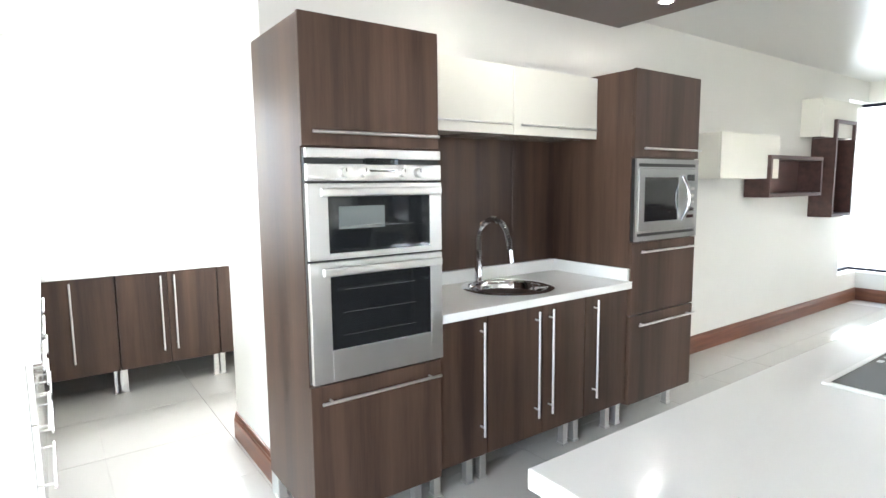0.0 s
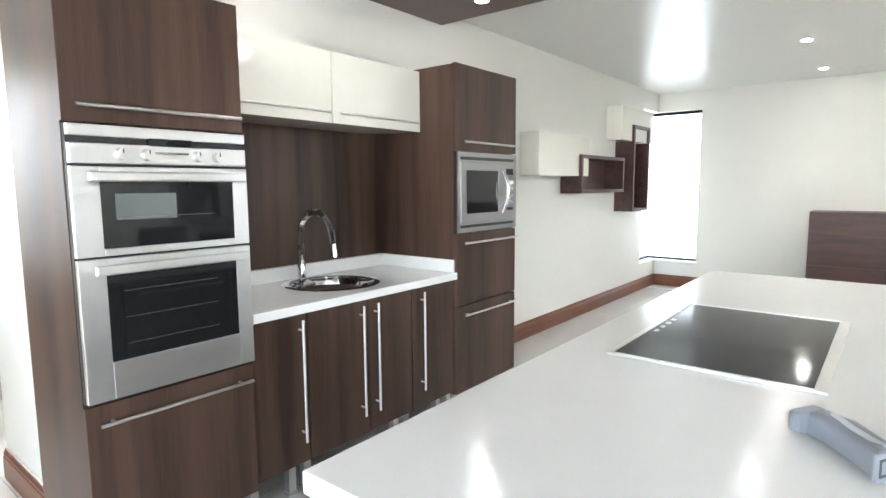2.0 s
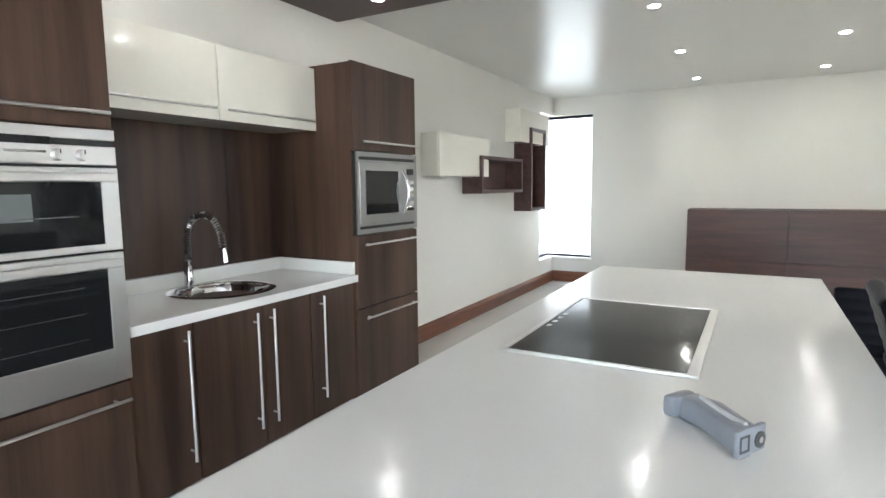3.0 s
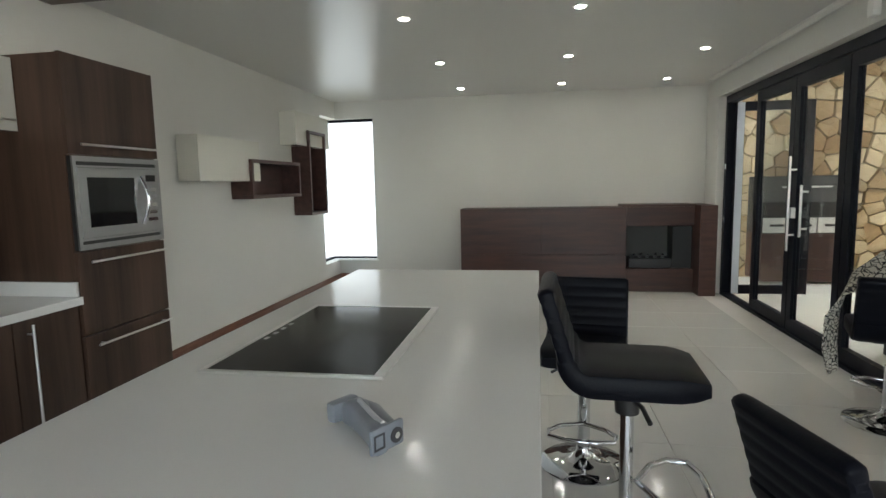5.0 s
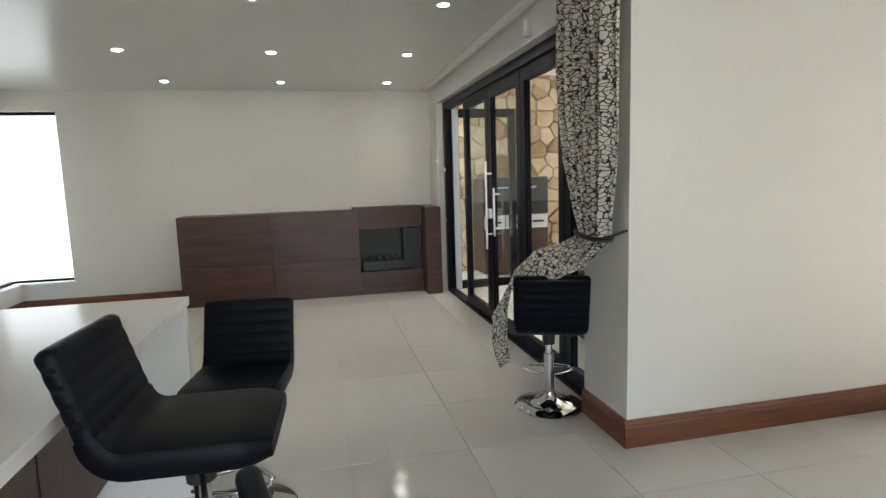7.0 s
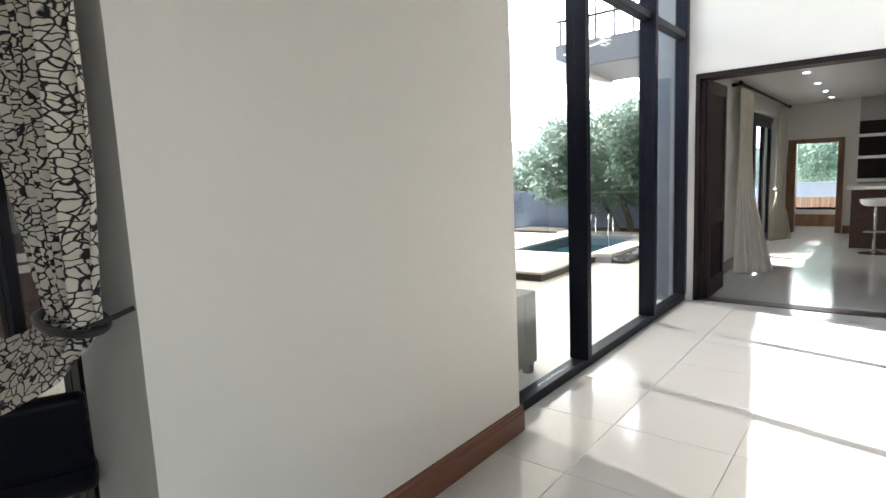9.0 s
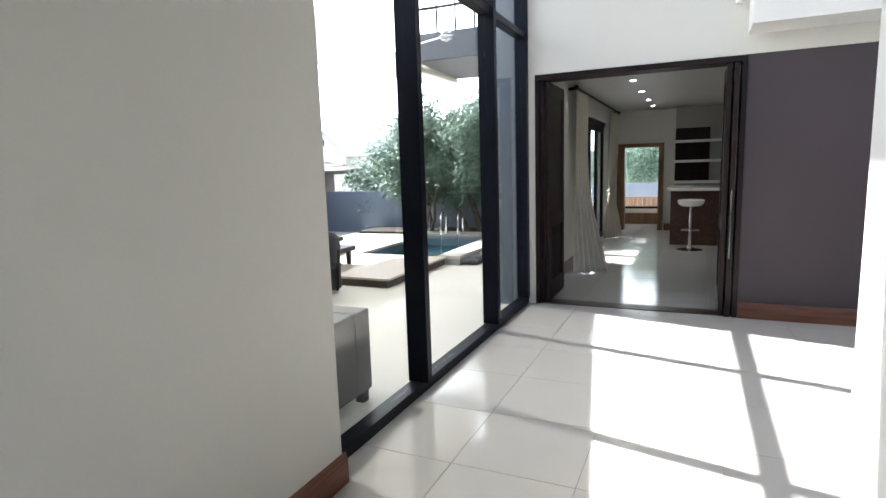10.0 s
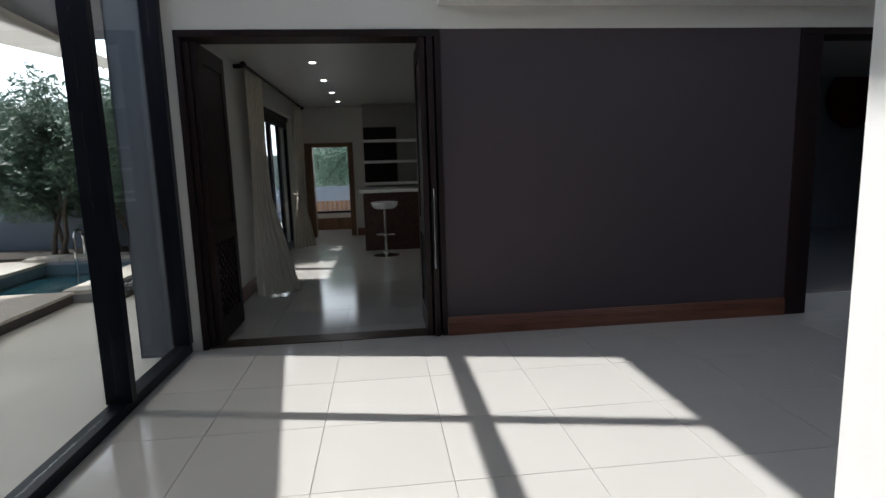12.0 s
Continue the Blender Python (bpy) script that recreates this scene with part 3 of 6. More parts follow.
    part("hose", tube(arch, 0.008, 8), BLACK, f, "dark hose", True)
    fine = []
    for a, b in zip(arch, arch[1:]):
        fine += [Vector(a).lerp(Vector(b), k / 12) for k in range(12)]
    coil = []
    for i, p in enumerate(fine):
        t = (fine[min(i + 1, len(fine) - 1)] - fine[max(i - 1, 0)]).normalized()
        s1 = Vector((0, 1, 0))
        s2 = t.cross(s1)
        coil.append(p + 0.0145 * (math.cos(i * 1.05) * s1 + math.sin(i * 1.05) * s2))
    part("spring", tube(coil, 0.0032, 5), CHROME, f, "bright coiled spring", True)
    part("spray_head", bar((0.217, 0.032, 0.20), (0.224, 0.033, 0.13), 0.013, 0.016, 16), CHROME, f, "", True)
    part("support_arm", tube([(0, 0, 0.115), (-0.012, 0, 0.15), (-0.012, 0.0, 0.20), (0.0, 0.0, 0.225)], 0.005, 8), CHROME, f, "", True)


def upper_units():
    for a, b in ((1.803, 2.430), (2.434, 3.063)):
        t = thing("wall_cabinet", "cream gloss wall cabinet with a thin bar handle", "cabinet", "cream wall cabinets")
        part("body", boxes(((WX + 0.002, a, 1.635), (-1.501, b, 1.958)), bev=0.001), CREAM, t)
        d = part("door", boxes(((-1.500, a + 0.001, 1.631), (-1.480, b - 0.001, 1.962)), bev=0.002), CREAM, t)
        handle_bar(d, (-1.480, a + 0.03, 1.678), (-1.480, b - 0.03, 1.678), 0.005, (0.024, 0, 0))


def wall_boxes():
    g = "wall boxes"
    DB = wood("dark_brown_box_veneer", (0.030, 0.014, 0.011), (0.095, 0.045, 0.038), stretch=(6, 0.8, 6))
    for y0, y1, z0, z1 in ((4.70, 5.65, 1.41, 1.765), (6.47, 7.42, 1.80, 2.155)):
        t = thing("wall_box", "closed cream lacquered box cabinet hung on the wall", "wall cabinet", g)
        part("body", boxes(((WX + 0.002, y0, z0), (-1.656, y1, z1)), bev=0.002), CREAM, t)
        part("door", boxes(((-1.655, y0, z0), (-1.637, y1, z1)), bev=0.002), CREAM, t)
    th = 0.032
    # level open box: the cream box runs into its upper corner
    t = thing("open_wall_shelf", "open dark walnut box shelf hung level on the wall", "shelf", g)
    y0, y1, z0, z1, f, m = 5.44, 6.47, 1.25, 1.605, -1.605, -1.634
    part("bottom", boxes(((WX + 0.002, y0, z0), (f, y1, z0 + th)), bev=0.002), DB, t)
    part("top", boxes(((WX + 0.002, 5.653, z1 - th), (f, y1, z1)), ((m, y0, z1 - th), (f, 5.653, z1))), DB, t)
    part("side", boxes(((WX + 0.002, y0, z0 + th), (f, y0 + th, 1.407)), ((m, y0, 1.407), (f, y0 + th, z1 - th))), DB, t)
    part("side", boxes(((WX + 0.002, y1 - th, z0 + th), (f, y1, z1 - th))), DB, t)
    part("back", boxes(((WX + 0.002, 5.653, z0 + th), (WX + 0.016, y1 - th, z1 - th)), ((WX + 0.002, y0 + th, z0 + th), (WX + 0.016, 5.653, 1.407))), DB, t)
    # upright open box
    t = thing("open_wall_shelf", "open dark walnut box shelf hung upright on the wall", "shelf", g)
    y0, y1, z0, z1 = 6.74, 7.23, 1.03, 1.97
    part("bottom", boxes(((WX + 0.002, y0, z0), (f, y1, z0 + th)), bev=0.002), DB, t)
    part("top", boxes(((m, y0, z1 - th), (f, y1, z1))), DB, t)
    for a, b in ((y0, y0 + th), (y1 - th, y1)):
        part("side", boxes(((WX + 0.002, a, z0 + th), (f, b, 1.797)), ((m, a, 1.797), (f, b, z1 - th))), DB, t)
    part("back", boxes(((WX + 0.002, y0 + th, z0 + th), (WX + 0.016, y1 - th, 1.797))), DB, t)


island()
hob()
handset()
oven_tower()
base_units()
microwave_tower()
upper_units()
wall_boxes()


# ---- bar stools ----
def stool_at(x, y, turn, seat_z, label, size=0.83, group="bar stools"):
    """seat_z: height of the seat's underside."""
    t = thing("bar_stool", label, "bar stool", group, at=(x, y, 0))
    t.rotation_euler = (0, 0, radians(turn))
    part("base", lathe([(0.205, 0.0), (0.208, 0.006), (0.20, 0.012), (0.13, 0.024), (0.06, 0.045), (0.038, 0.07), (0.034, 0.09)], 48), CHROME, t, "domed chrome base", True)
    part("column", bar((0, 0, 0.08), (0, 0, min(0.36, seat_z - 0.15)), 0.029, seg=24), CHROME, t, "", True)
    part("piston", bar((0, 0, 0.3), (0, 0, seat_z), 0.020, seg=20), CHROME, t, "", True)
    part("collar", bar((0, 0, seat_z - 0.09), (0, 0, seat_z - 0.01), 0.035, 0.04, 20), BLACK, t, "black gas-lift collar", True)
    part("lever", tube([(0.0, -0.03, seat_z - 0.03), (0.03, -0.10, seat_z - 0.035), (0.045, -0.15, seat_z - 0.06)], 0.007, 8), BLACK, t, "black lift lever", True)
    zf = min(0.45, seat_z - 0.30)
    ring = [(0.03, 0.0, zf), (0.08, 0.10, zf), (0.14, 0.15, zf), (0.20, 0.14, zf), (0.225, 0.07, zf), (0.228, 0.0, zf), (0.225, -0.07, zf), (0.20, -0.14, zf), (0.14, -0.15, zf), (0.08, -0.10, zf)]
    part("footrest", tube(ring, 0.010, 10, True), CHROME, t, "chrome footrest loop", True)
    # seat and back: one bent, channelled cushion
    prof = []
    for k in range(9):
        prof.append((0.235 - 0.36 * k / 8, 0.045, 0.0, 0.045))
    for k in range(1, 9):
        a = math.pi / 2 * k / 8 * 0.92
        prof.append((-0.125 - 0.085 * math.sin(a), 0.045 + 0.085 * (1 - math.cos(a)), a, 0.045 - 0.008 * k / 8))
    x0, z0, a0 = prof[-1][0], prof[-1][1], prof[-1][2]
    nb = 36
    for k in range(1, nb + 1):
        bulge = 0.004 * abs(math.sin(math.pi * 5 * k / nb)) ** 0.6
        prof.append((x0 - 0.075 * k / nb, z0 + 0.245 * k / nb, 1.33, 0.025 + bulge))
    bm = bmesh.new()
    wid = [(-0.205, 0.55), (-0.198, 0.85), (-0.17, 1.0), (-0.06, 1.0), (0.06, 1.0), (0.17, 1.0), (0.198, 0.85), (0.205, 0.55)]
    front, back = [], []
    for i, (x, z, a, h) in enumerate(prof):
        n = Vector((math.sin(a), 0, math.cos(a)))
        end = min(i, len(prof) - 1 - i)
        squeeze = (0.55, 0.85)[end] if end < 2 else 1.0
        trim = (0.88, 0.96, 0.99)[i] if i < 3 else ((0.93, 0.98)[end] if end < 2 else 1.0)
        front.append([bm.verts.new(Vector((x, w * trim, z)) + n * h * q * squeeze) for w, q in wid])
        back.append([bm.verts.new(Vector((x, w * trim, z)) - n * h * q * squeeze) for w, q in wid])
    m = len(wid)
    for i in range(len(prof) - 1):
        for k in range(m - 1):
            bm.faces.new((front[i][k], front[i][k + 1], front[i + 1][k + 1], front[i + 1][k]))
            bm.faces.new((back[i][k], back[i + 1][k], back[i + 1][k + 1], back[i][k + 1]))
        for k in (0, m - 1):
            bm.faces.new((front[i][k], front[i + 1][k], back[i + 1][k], back[i][k]))
    for i in (0, len(prof) - 1):
        for k in range(m - 1):
            bm.faces.new((front[i][k], front[i][k + 1], back[i][k + 1], back[i][k]))
    bmesh.ops.scale(bm, verts=bm.verts[:], vec=(size, size, size))
    bmesh.ops.translate(bm, verts=bm.verts[:], vec=(0, 0, seat_z))
    part("seat", bm, LEATHER, t, "black padded seat with ribbed back", True)
    part("seat_plate", boxes(((-0.10, -0.10, seat_z - 0.012), (0.12, 0.10, seat_z + 0.004)), bev=0.003), BLACK, t)
    return t


stool_at(1.11, 3.41, -98, 0.515, "black leatherette bar stool at the end of the island, chrome base", 0.95)
stool_at(1.155, 2.45, -3, 0.755, "black leatherette bar stool standing beside the island")
stool_at(1.57, 1.94, 14, 0.605, "black leatherette bar stool standing in the open floor", 0.78)
stool_at(2.77, 4.06, 70, 0.475, "black leatherette bar stool by the folding doors, curtain over it", 1.0)


# ---- skirting ----
def skirting(name, p, q, n):
    """A board with a moulded top along a wall, from p to q; n points into the room."""
    bm = bmesh.new()
    n = Vector((*n, 0))
    prof = [(0.001, 0.0), (0.019, 0.0), (0.019, 0.105), (0.015, 0.112), (0.016, 0.122), (0.010, 0.132), (0.008, 0.142), (0.001, 0.144)]
    ends = []
    for c in (p, q):
        ends.append([bm.verts.new(Vector((*c, 0)) + n * d + Vector((0, 0, z))) for d, z in prof])
    for i in range(len(prof)):
        j = (i + 1) % len(prof)
        bm.faces.new((ends[0][i], ends[0][j], ends[1][j], ends[1][i]))
    bm.faces.new(ends[0][::-1])
    bm.faces.new(ends[1])
    structure(name, bm, BOARD, "red-brown moulded wooden skirting board", "skirting")


skirting("baseboard_west", (WX, 3.69), (WX, EY), (1, 0))
skirting("baseboard_end", (WX, EY), (-0.07, EY), (0, -1))
skirting("baseboard_nib", (-2.50, 1.30), (WX - 0.001, 1.30), (0, -1))
skirting("baseboard_door_wall", (EX, 7.73), (EX, EY), (-1, 0))
skirting("baseboard_pier_side", (EX, CY), (EX, 3.92), (-1, 0))
skirting("baseboard_pier", (EX - 0.019, CY), (4.84, CY), (0, -1))
skirting("baseboard_pier_end", (4.82, CY), (4.82, 3.54), (1, 0))
skirting("baseboard_plum", (PX, -1.17), (PX, 1.648), (-1, 0))
skirting("baseboard_passage", (EX, 1.587), (4.77, 1.587), (0, 1))


# ---- downlights ----
def downlight(x, y, z, watts=0.0, room="kitchen"):
    t = thing("downlight", "small round lit downlight recessed in the ceiling", "ceiling light", room + " downlights", at=(x, y, z))
    part("rim", lathe([(0.047, 0.0), (0.047, -0.004), (0.034, -0.005), (0.034, 0.0)], 24), WHITEP, t, "white rim", True)
    part("lens", lathe([(0.0005, -0.0035), (0.033, -0.0035), (0.033, -0.001), (0.0005, -0.001)], 20), LED, t, "glowing lens")
    if watts:
        lamp("downlight_beam", 'SPOT', look((x, y, z - 0.02), (x, y + 0.001, 0)), watts, (1.0, 0.93, 0.82), cone=radians(95))


for yy in (6.13, 7.577):
    for xx in (-0.01, 1.17, 2.335):
        downlight(xx, yy, H, SPOT_W)
for xx in (-0.01, 1.17, 2.335):
    downlight(xx, 4.68, H)
for xx, yy, watts in ((-1.32, 3.44, 0.9), (-1.32, 2.24, 0.5), (0.45, 3.2, 0.0), (0.45, 2.0, 0.0)):
    downlight(xx, yy, 2.40, watts)
for xx in (10.5, 11.78, 13.0, 14.2):
    downlight(xx, 2.79, 2.44, 0.0, "far room")

# ---- kitchen: fireplace unit ----
def fireplace():
    t = thing("fireplace_unit", "long low dark brown wooden unit with an open firebox", "fireplace")
    RB = wood("dark_red_brown_veneer", (0.030, 0.011, 0.008), (0.085, 0.034, 0.025), stretch=(0.7, 9, 9), rough=0.4)
    f, b = 7.76, EY - 0.002
    part("body", boxes(((-0.066, f + 0.02, 0.0), (1.95, b, 1.028))), RB, t)
    for x0, x1 in ((-0.066, 0.94), (0.943, 1.949)):
        for z0, z1 in ((0.07, 0.45), (0.454, 1.028)):
            part("panel", boxes(((x0, f, z0), (x1, f + 0.019, z1)), bev=0.002), RB, t)
    part("plinth", boxes(((-0.05, f + 0.01, 0.0), (2.72, f + 0.019, 0.068))), RB, t)
    part("firebox_base", boxes(((1.951, f, 0.069), (2.72, b, 0.28)), bev=0.002), RB, t)
    part("firebox_head", boxes(((1.951, f, 0.80), (2.72, b, 1.028)), bev=0.002), RB, t)
    part("firebox_back", boxes(((1.951, b - 0.03, 0.281), (2.72, b, 0.799))), plain("grey_stone_back", (0.09, 0.09, 0.085), 0.6, amount=0.1, scale=3), t, "grey stone back")
    part("flue_box", boxes(((2.50, f + 0.1, 0.281), (2.719, b - 0.031, 0.78))), BLACK, t, "black flue box")
    part("burner", boxes(((1.99, f + 0.06, 0.281), (2.49, b - 0.08, 0.40)), bev=0.01), BLACK, t, "black burner tray")
    for i in range(5):
        part("log", bar((2.03 + 0.09 * i, f + 0.10, 0.415), (2.09 + 0.085 * i, b - 0.12, 0.42 + 0.01 * (i % 2)), 0.022, 0.016, 10), BLACK, t, "charred log", True)
    part("top_board", boxes(((1.90, f - 0.01, 1.029), (2.719, b, 1.055)), bev=0.003), RB, t)
    part("pillar", boxes(((2.721, 7.52, 0.0), (2.905, b, 1.048)), bev=0.003), RB, t)


fireplace()

# corner window frame
w = tagged(link("window_corner", boxes(((-1.315, EY + 0.08, 0.336), (-1.29, EY + 0.13, 2.249)), ((-1.95, EY + 0.08, 0.336), (-1.315, EY + 0.13, 0.365)), ((-1.95, EY + 0.08, 2.215), (-1.315, EY + 0.13, 2.249)), ((-1.98, 7.62, 0.336), (-1.93, EY + 0.08, 0.365)), ((-1.98, 7.62, 2.215), (-1.93, EY + 0.08, 2.249)), ((-1.98, 7.62, 0.365), (-1.93, 7.65, 2.215))), ALU), "tall corner window with a thin dark frame", "window", kind="structure")
part("pane", boxes(((-1.955, EY + 0.10, 0.365), (-1.315, EY + 0.106, 2.215))), GLASS, w).visible_shadow = False
part("pane", boxes(((-1.958, 7.65, 0.365), (-1.952, EY + 0.10, 2.215))), GLASS, w).visible_shadow = False
part("sill", boxes(((WX - 0.10, EY - 0.02, 0.318), (-1.27, EY + 0.08, 0.340)), bev=0.003), WHITEP, w, "white window sill")

# bright sky close outside the corner window
structure("backdrop_sky_corner", boxes(((-6.0, 10.6, -0.6), (0.6, 10.62, 6.0)), ((-4.4, 6.0, -0.6), (-4.38, 10.6, 6.0))), HAZE_NEAR, "bright white hazy sky", "backdrop")
# east window, behind the walk
tagged(link("window_east", boxes(((2.98, -2.65, 0.1), (3.05, -2.59, 2.3)), ((2.98, 0.79, 0.1), (3.05, 0.85, 2.3)), ((2.98, -2.59, 0.1), (3.05, 0.79, 0.16)), ((2.98, -2.59, 2.24), (3.05, 0.79, 2.3)), ((2.98, -0.94, 0.16), (3.05, -0.88, 2.24))), ALU), "wide window in a dark frame", "window", kind="structure")

# scullery window with a pale blind
BLIND = mat("pale_blind_cloth", (0.86, 0.85, 0.82), 0.8)
tr = nd(BLIND, "ShaderNodeBsdfTranslucent")
tr.inputs[0].default_value = (0.9, 0.89, 0.86, 1)
ms = nd(BLIND, "ShaderNodeMixShader")
ms.inputs[0].default_value = 0.6
ln(BLIND, bsdf(BLIND).outputs[0], ms.inputs[1])
ln(BLIND, tr.outputs[0], ms.inputs[2])
ln(BLIND, ms.outputs[0], BLIND.node_tree.nodes["Material Output"].inputs[0])
bl = thing("roller_blind", "pale roller blind drawn over the scullery window", "blind")
part("cloth", boxes(((-4.548, -0.25, 0.93), (-4.545, 2.65, 2.26))), BLIND, bl)
part("bottom_bar", boxes(((-4.552, -0.25, 0.915), (-4.540, 2.65, 0.93))), WHITEP, bl)


# ---- scullery ----
def scullery():
    x = -3.60
    g = "scullery cabinets"
    for a, b, hs in ((0.455, 0.85, (0.60,)), (0.855, 1.49, (1.12, 1.205)), (1.495, 2.1, (2.03,)), (2.105, 2.9, ())):
        t = thing("base_cabinet", "walnut base cabinet on square steel legs in the scullery", "cabinet", g)
        part("body", boxes(((-4.54, a, 0.17), (x - 0.021, b, 0.815))), WOOD, t)
        cuts = [a] + ([(hs[0] + hs[1]) / 2] if len(hs) == 2 else []) + [b]
        for i, (c, d) in enumerate(zip(cuts, cuts[1:])):
            door = part("door", boxes(((x - 0.020, c + 0.002, 0.172), (x, d - 0.002, 0.812)), bev=0.002), WOOD, t)
            if i < len(hs):
                handle_bar(door, (x, hs[i], 0.27), (x, hs[i], 0.79))
        legs(t, [(x - 0.07, a + 0.39 if b - a < 0.5 else a + 0.02), (x - 0.07, b - 0.02), (-4.4, a + 0.03)], 0.17)
    for a, b in ((-2.2, -1.65), (-2.75, -2.205), (-3.3, -2.755)):
        t = thing("drawer_cabinet", "cream gloss drawer cabinet in the scullery", "cabinet", g)
        part("body", boxes(((a, -0.39, 0.17), (b, 0.418, 0.815))), CREAM, t)
        for k in range(3):
            z0 = 0.173 + k * 0.215
            d = part("drawer_front", boxes(((a + 0.002, 0.419, z0), (b - 0.002, 0.438, z0 + 0.21)), bev=0.002), CREAM, t)
            handle_bar(d, (a + 0.06, 0.438, z0 + 0.17), (b - 0.06, 0.438, z0 + 0.17), off=(0, 0.03, 0))
        legs(t, [(a + 0.05, 0.34), (b - 0.05, 0.34), (a + 0.05, -0.3)], 0.17)
    w = tagged(link("scullery_worktop", boxes(((-4.54, -0.39, 0.817), (-3.575, 3.0, 0.855)), ((-3.575, -0.39, 0.817), (-1.62, 0.462, 0.855)), bev=0.002), QUARTZ), "white quartz worktop along the scullery", "worktop")


scullery()


# ---- folding doors to the terrace ----
def glazed_leaf(parent, p, q, z0, z1, stile=0.085, deep=0.05, rail=0.10):
    """A framed glass leaf from p to q in plan."""
    p, q = Vector((*p, 0)), Vector((*q, 0))
    d = (q - p).normalized()
    n = Vector((-d.y, d.x, 0)) * deep / 2
    wid = (q - p).length

    def slab(a, b, za, zb, k=1.0):
        bm = bmesh.new()
        add_box(bm, (a, -deep / 2 * k, za), (b, deep / 2 * k, zb))
        bm.transform(Matrix.Translation(p) @ Matrix.Rotation(math.atan2(d.y, d.x), 4, 'Z'))
        return bm
    leaf = part("leaf", slab(0, stile, z0, z1), ALU, parent, "dark aluminium framed glass leaf")
    part("stile", slab(wid - stile, wid, z0, z1), ALU, leaf)
    part("rail", slab(stile, wid - stile, z0, z0 + rail), ALU, leaf)
    part("rail", slab(stile, wid - stile, z1 - rail, z1), ALU, leaf)
    g = part("pane", slab(stile, wid - stile, z0 + rail, z1 - rail, 0.12), GLASS, leaf, "clear glass")
    g.visible_shadow = False
    return leaf


def folding_doors():
    t = tagged(new("door_folding"), "dark aluminium folding glass doors, partly open", "door", kind="structure")
    x = 3.06
    part("head", boxes(((x - 0.05, 3.922, 2.19), (x + 0.05, 7.718, 2.268)), bev=0.003), ALU, t)
    part("track", boxes(((x - 0.05, 3.922, -0.005), (x + 0.05, 7.718, 0.02))), ALU, t)
    part("jamb", boxes(((x - 0.05, 7.655, 0.02), (x + 0.05, 7.718, 2.19)), bev=0.003), ALU, t)
    part("jamb", boxes(((x - 0.05, 3.922, 0.02), (x + 0.05, 3.985, 2.19)), bev=0.003), ALU, t)
    for a, b in ((6.86, 6.02), (6.01, 5.19), (5.18, 4.41), (4.40, 3.99)):
        leaf = glazed_leaf(t, (x, a), (x, b), 0.025, 2.185)
    leaf = glazed_leaf(t, (x + 0.02, 7.60), (x + 0.82, 7.60), 0.025, 2.185)
    # pale colour paints the sky's reflection onto the open leaf's dark stile
    part("edge_strip", boxes(((x + 0.025, 7.565, 0.03), (x + 0.10, 7.573, 2.18)), bev=0.002), plain("painted_sky_sheen", (0.48, 0.53, 0.60), 0.4, amount=0.05), leaf, "pale blue-grey strip painted as sky reflected on the stile")
    h = boxes(((x - 0.085, 5.925, 0.72), (x - 0.070, 5.945, 1.52)), bev=0.003)
    for z in (0.85, 1.40):
        add_box(h, (x - 0.085, 5.928, z), (x - 0.025, 5.942, z + 0.015))
    part("pull_handle", h, STEEL, t, "long steel pull handle")
    h = boxes(((x - 0.085, 5.70, 0.86), (x - 0.070, 5.72, 1.28)), bev=0.003)
    for z in (0.92, 1.22):
        add_box(h, (x - 0.085, 5.703, z), (x - 0.025, 5.717, z + 0.015))
    part("pull_handle", h, STEEL, t, "steel pull handle")
    part("lock", boxes(((x - 0.06, 5.915, 1.0), (x - 0.026, 5.955, 1.09)), bev=0.004), STEEL, t)
    for z in (0.85, 1.45):
        part("hinge", bar((x - 0.06, 7.64, z), (x - 0.06, 7.64, z + 0.06), 0.012, seg=12), CHROME, t, "", True)


folding_doors()


# ---- patterned curtain, tied back and thrown over a stool ----
def patterned_cloth():
    m = mat("black_and_cream_printed_cloth", (0.6, 0.56, 0.47), 0.85)
    v = coords(m, (1, 1, 1))
    warp = nd(m, "ShaderNodeTexNoise", Scale=14, Detail=2)
    ln(m, v, warp.inputs["Vector"])
    mixv = nd(m, "ShaderNodeVectorMath")
    mixv.operation = 'MULTIPLY_ADD'
    mixv.inputs[1].default_value = (0.05, 0.05, 0.05)
    ln(m, warp.outputs["Color"], mixv.inputs[0])
    ln(m, v, mixv.inputs[2])
    sc = nd(m, "ShaderNodeMapping", Scale=(27, 27, 46))
    ln(m, mixv.outputs[0], sc.inputs[0])
    vo = nd(m, "ShaderNodeTexVoronoi", Scale=1.0)
    vo.feature = 'DISTANCE_TO_EDGE'
    ln(m, sc.outputs[0], vo.inputs["Vector"])
    big = noise_tex(m, v, 9, 2)
    col = ramp(m, vo.outputs["Distance"], [(0.055, (0.012, 0.012, 0.013)), (0.105, (0.66, 0.62, 0.53))])
    mx = nd(m, "ShaderNodeMix")
    mx.data_type = 'RGBA'
    mx.blend_type = 'MULTIPLY'
    mx.inputs[0].default_value = 0.5
    ln(m, col, mx.inputs[6])
    ln(m, ramp(m, big, [(0.3, (0.6, 0.6, 0.6)), (0.7, (1, 1, 1))]), mx.inputs[7])
    ln(m, mx.outputs[2], bsdf(m).inputs["Base Color"])
    bump(m, noise_tex(m, v, 400, 2), 0.15, 0.001)
    return m


PRINT = patterned_cloth()


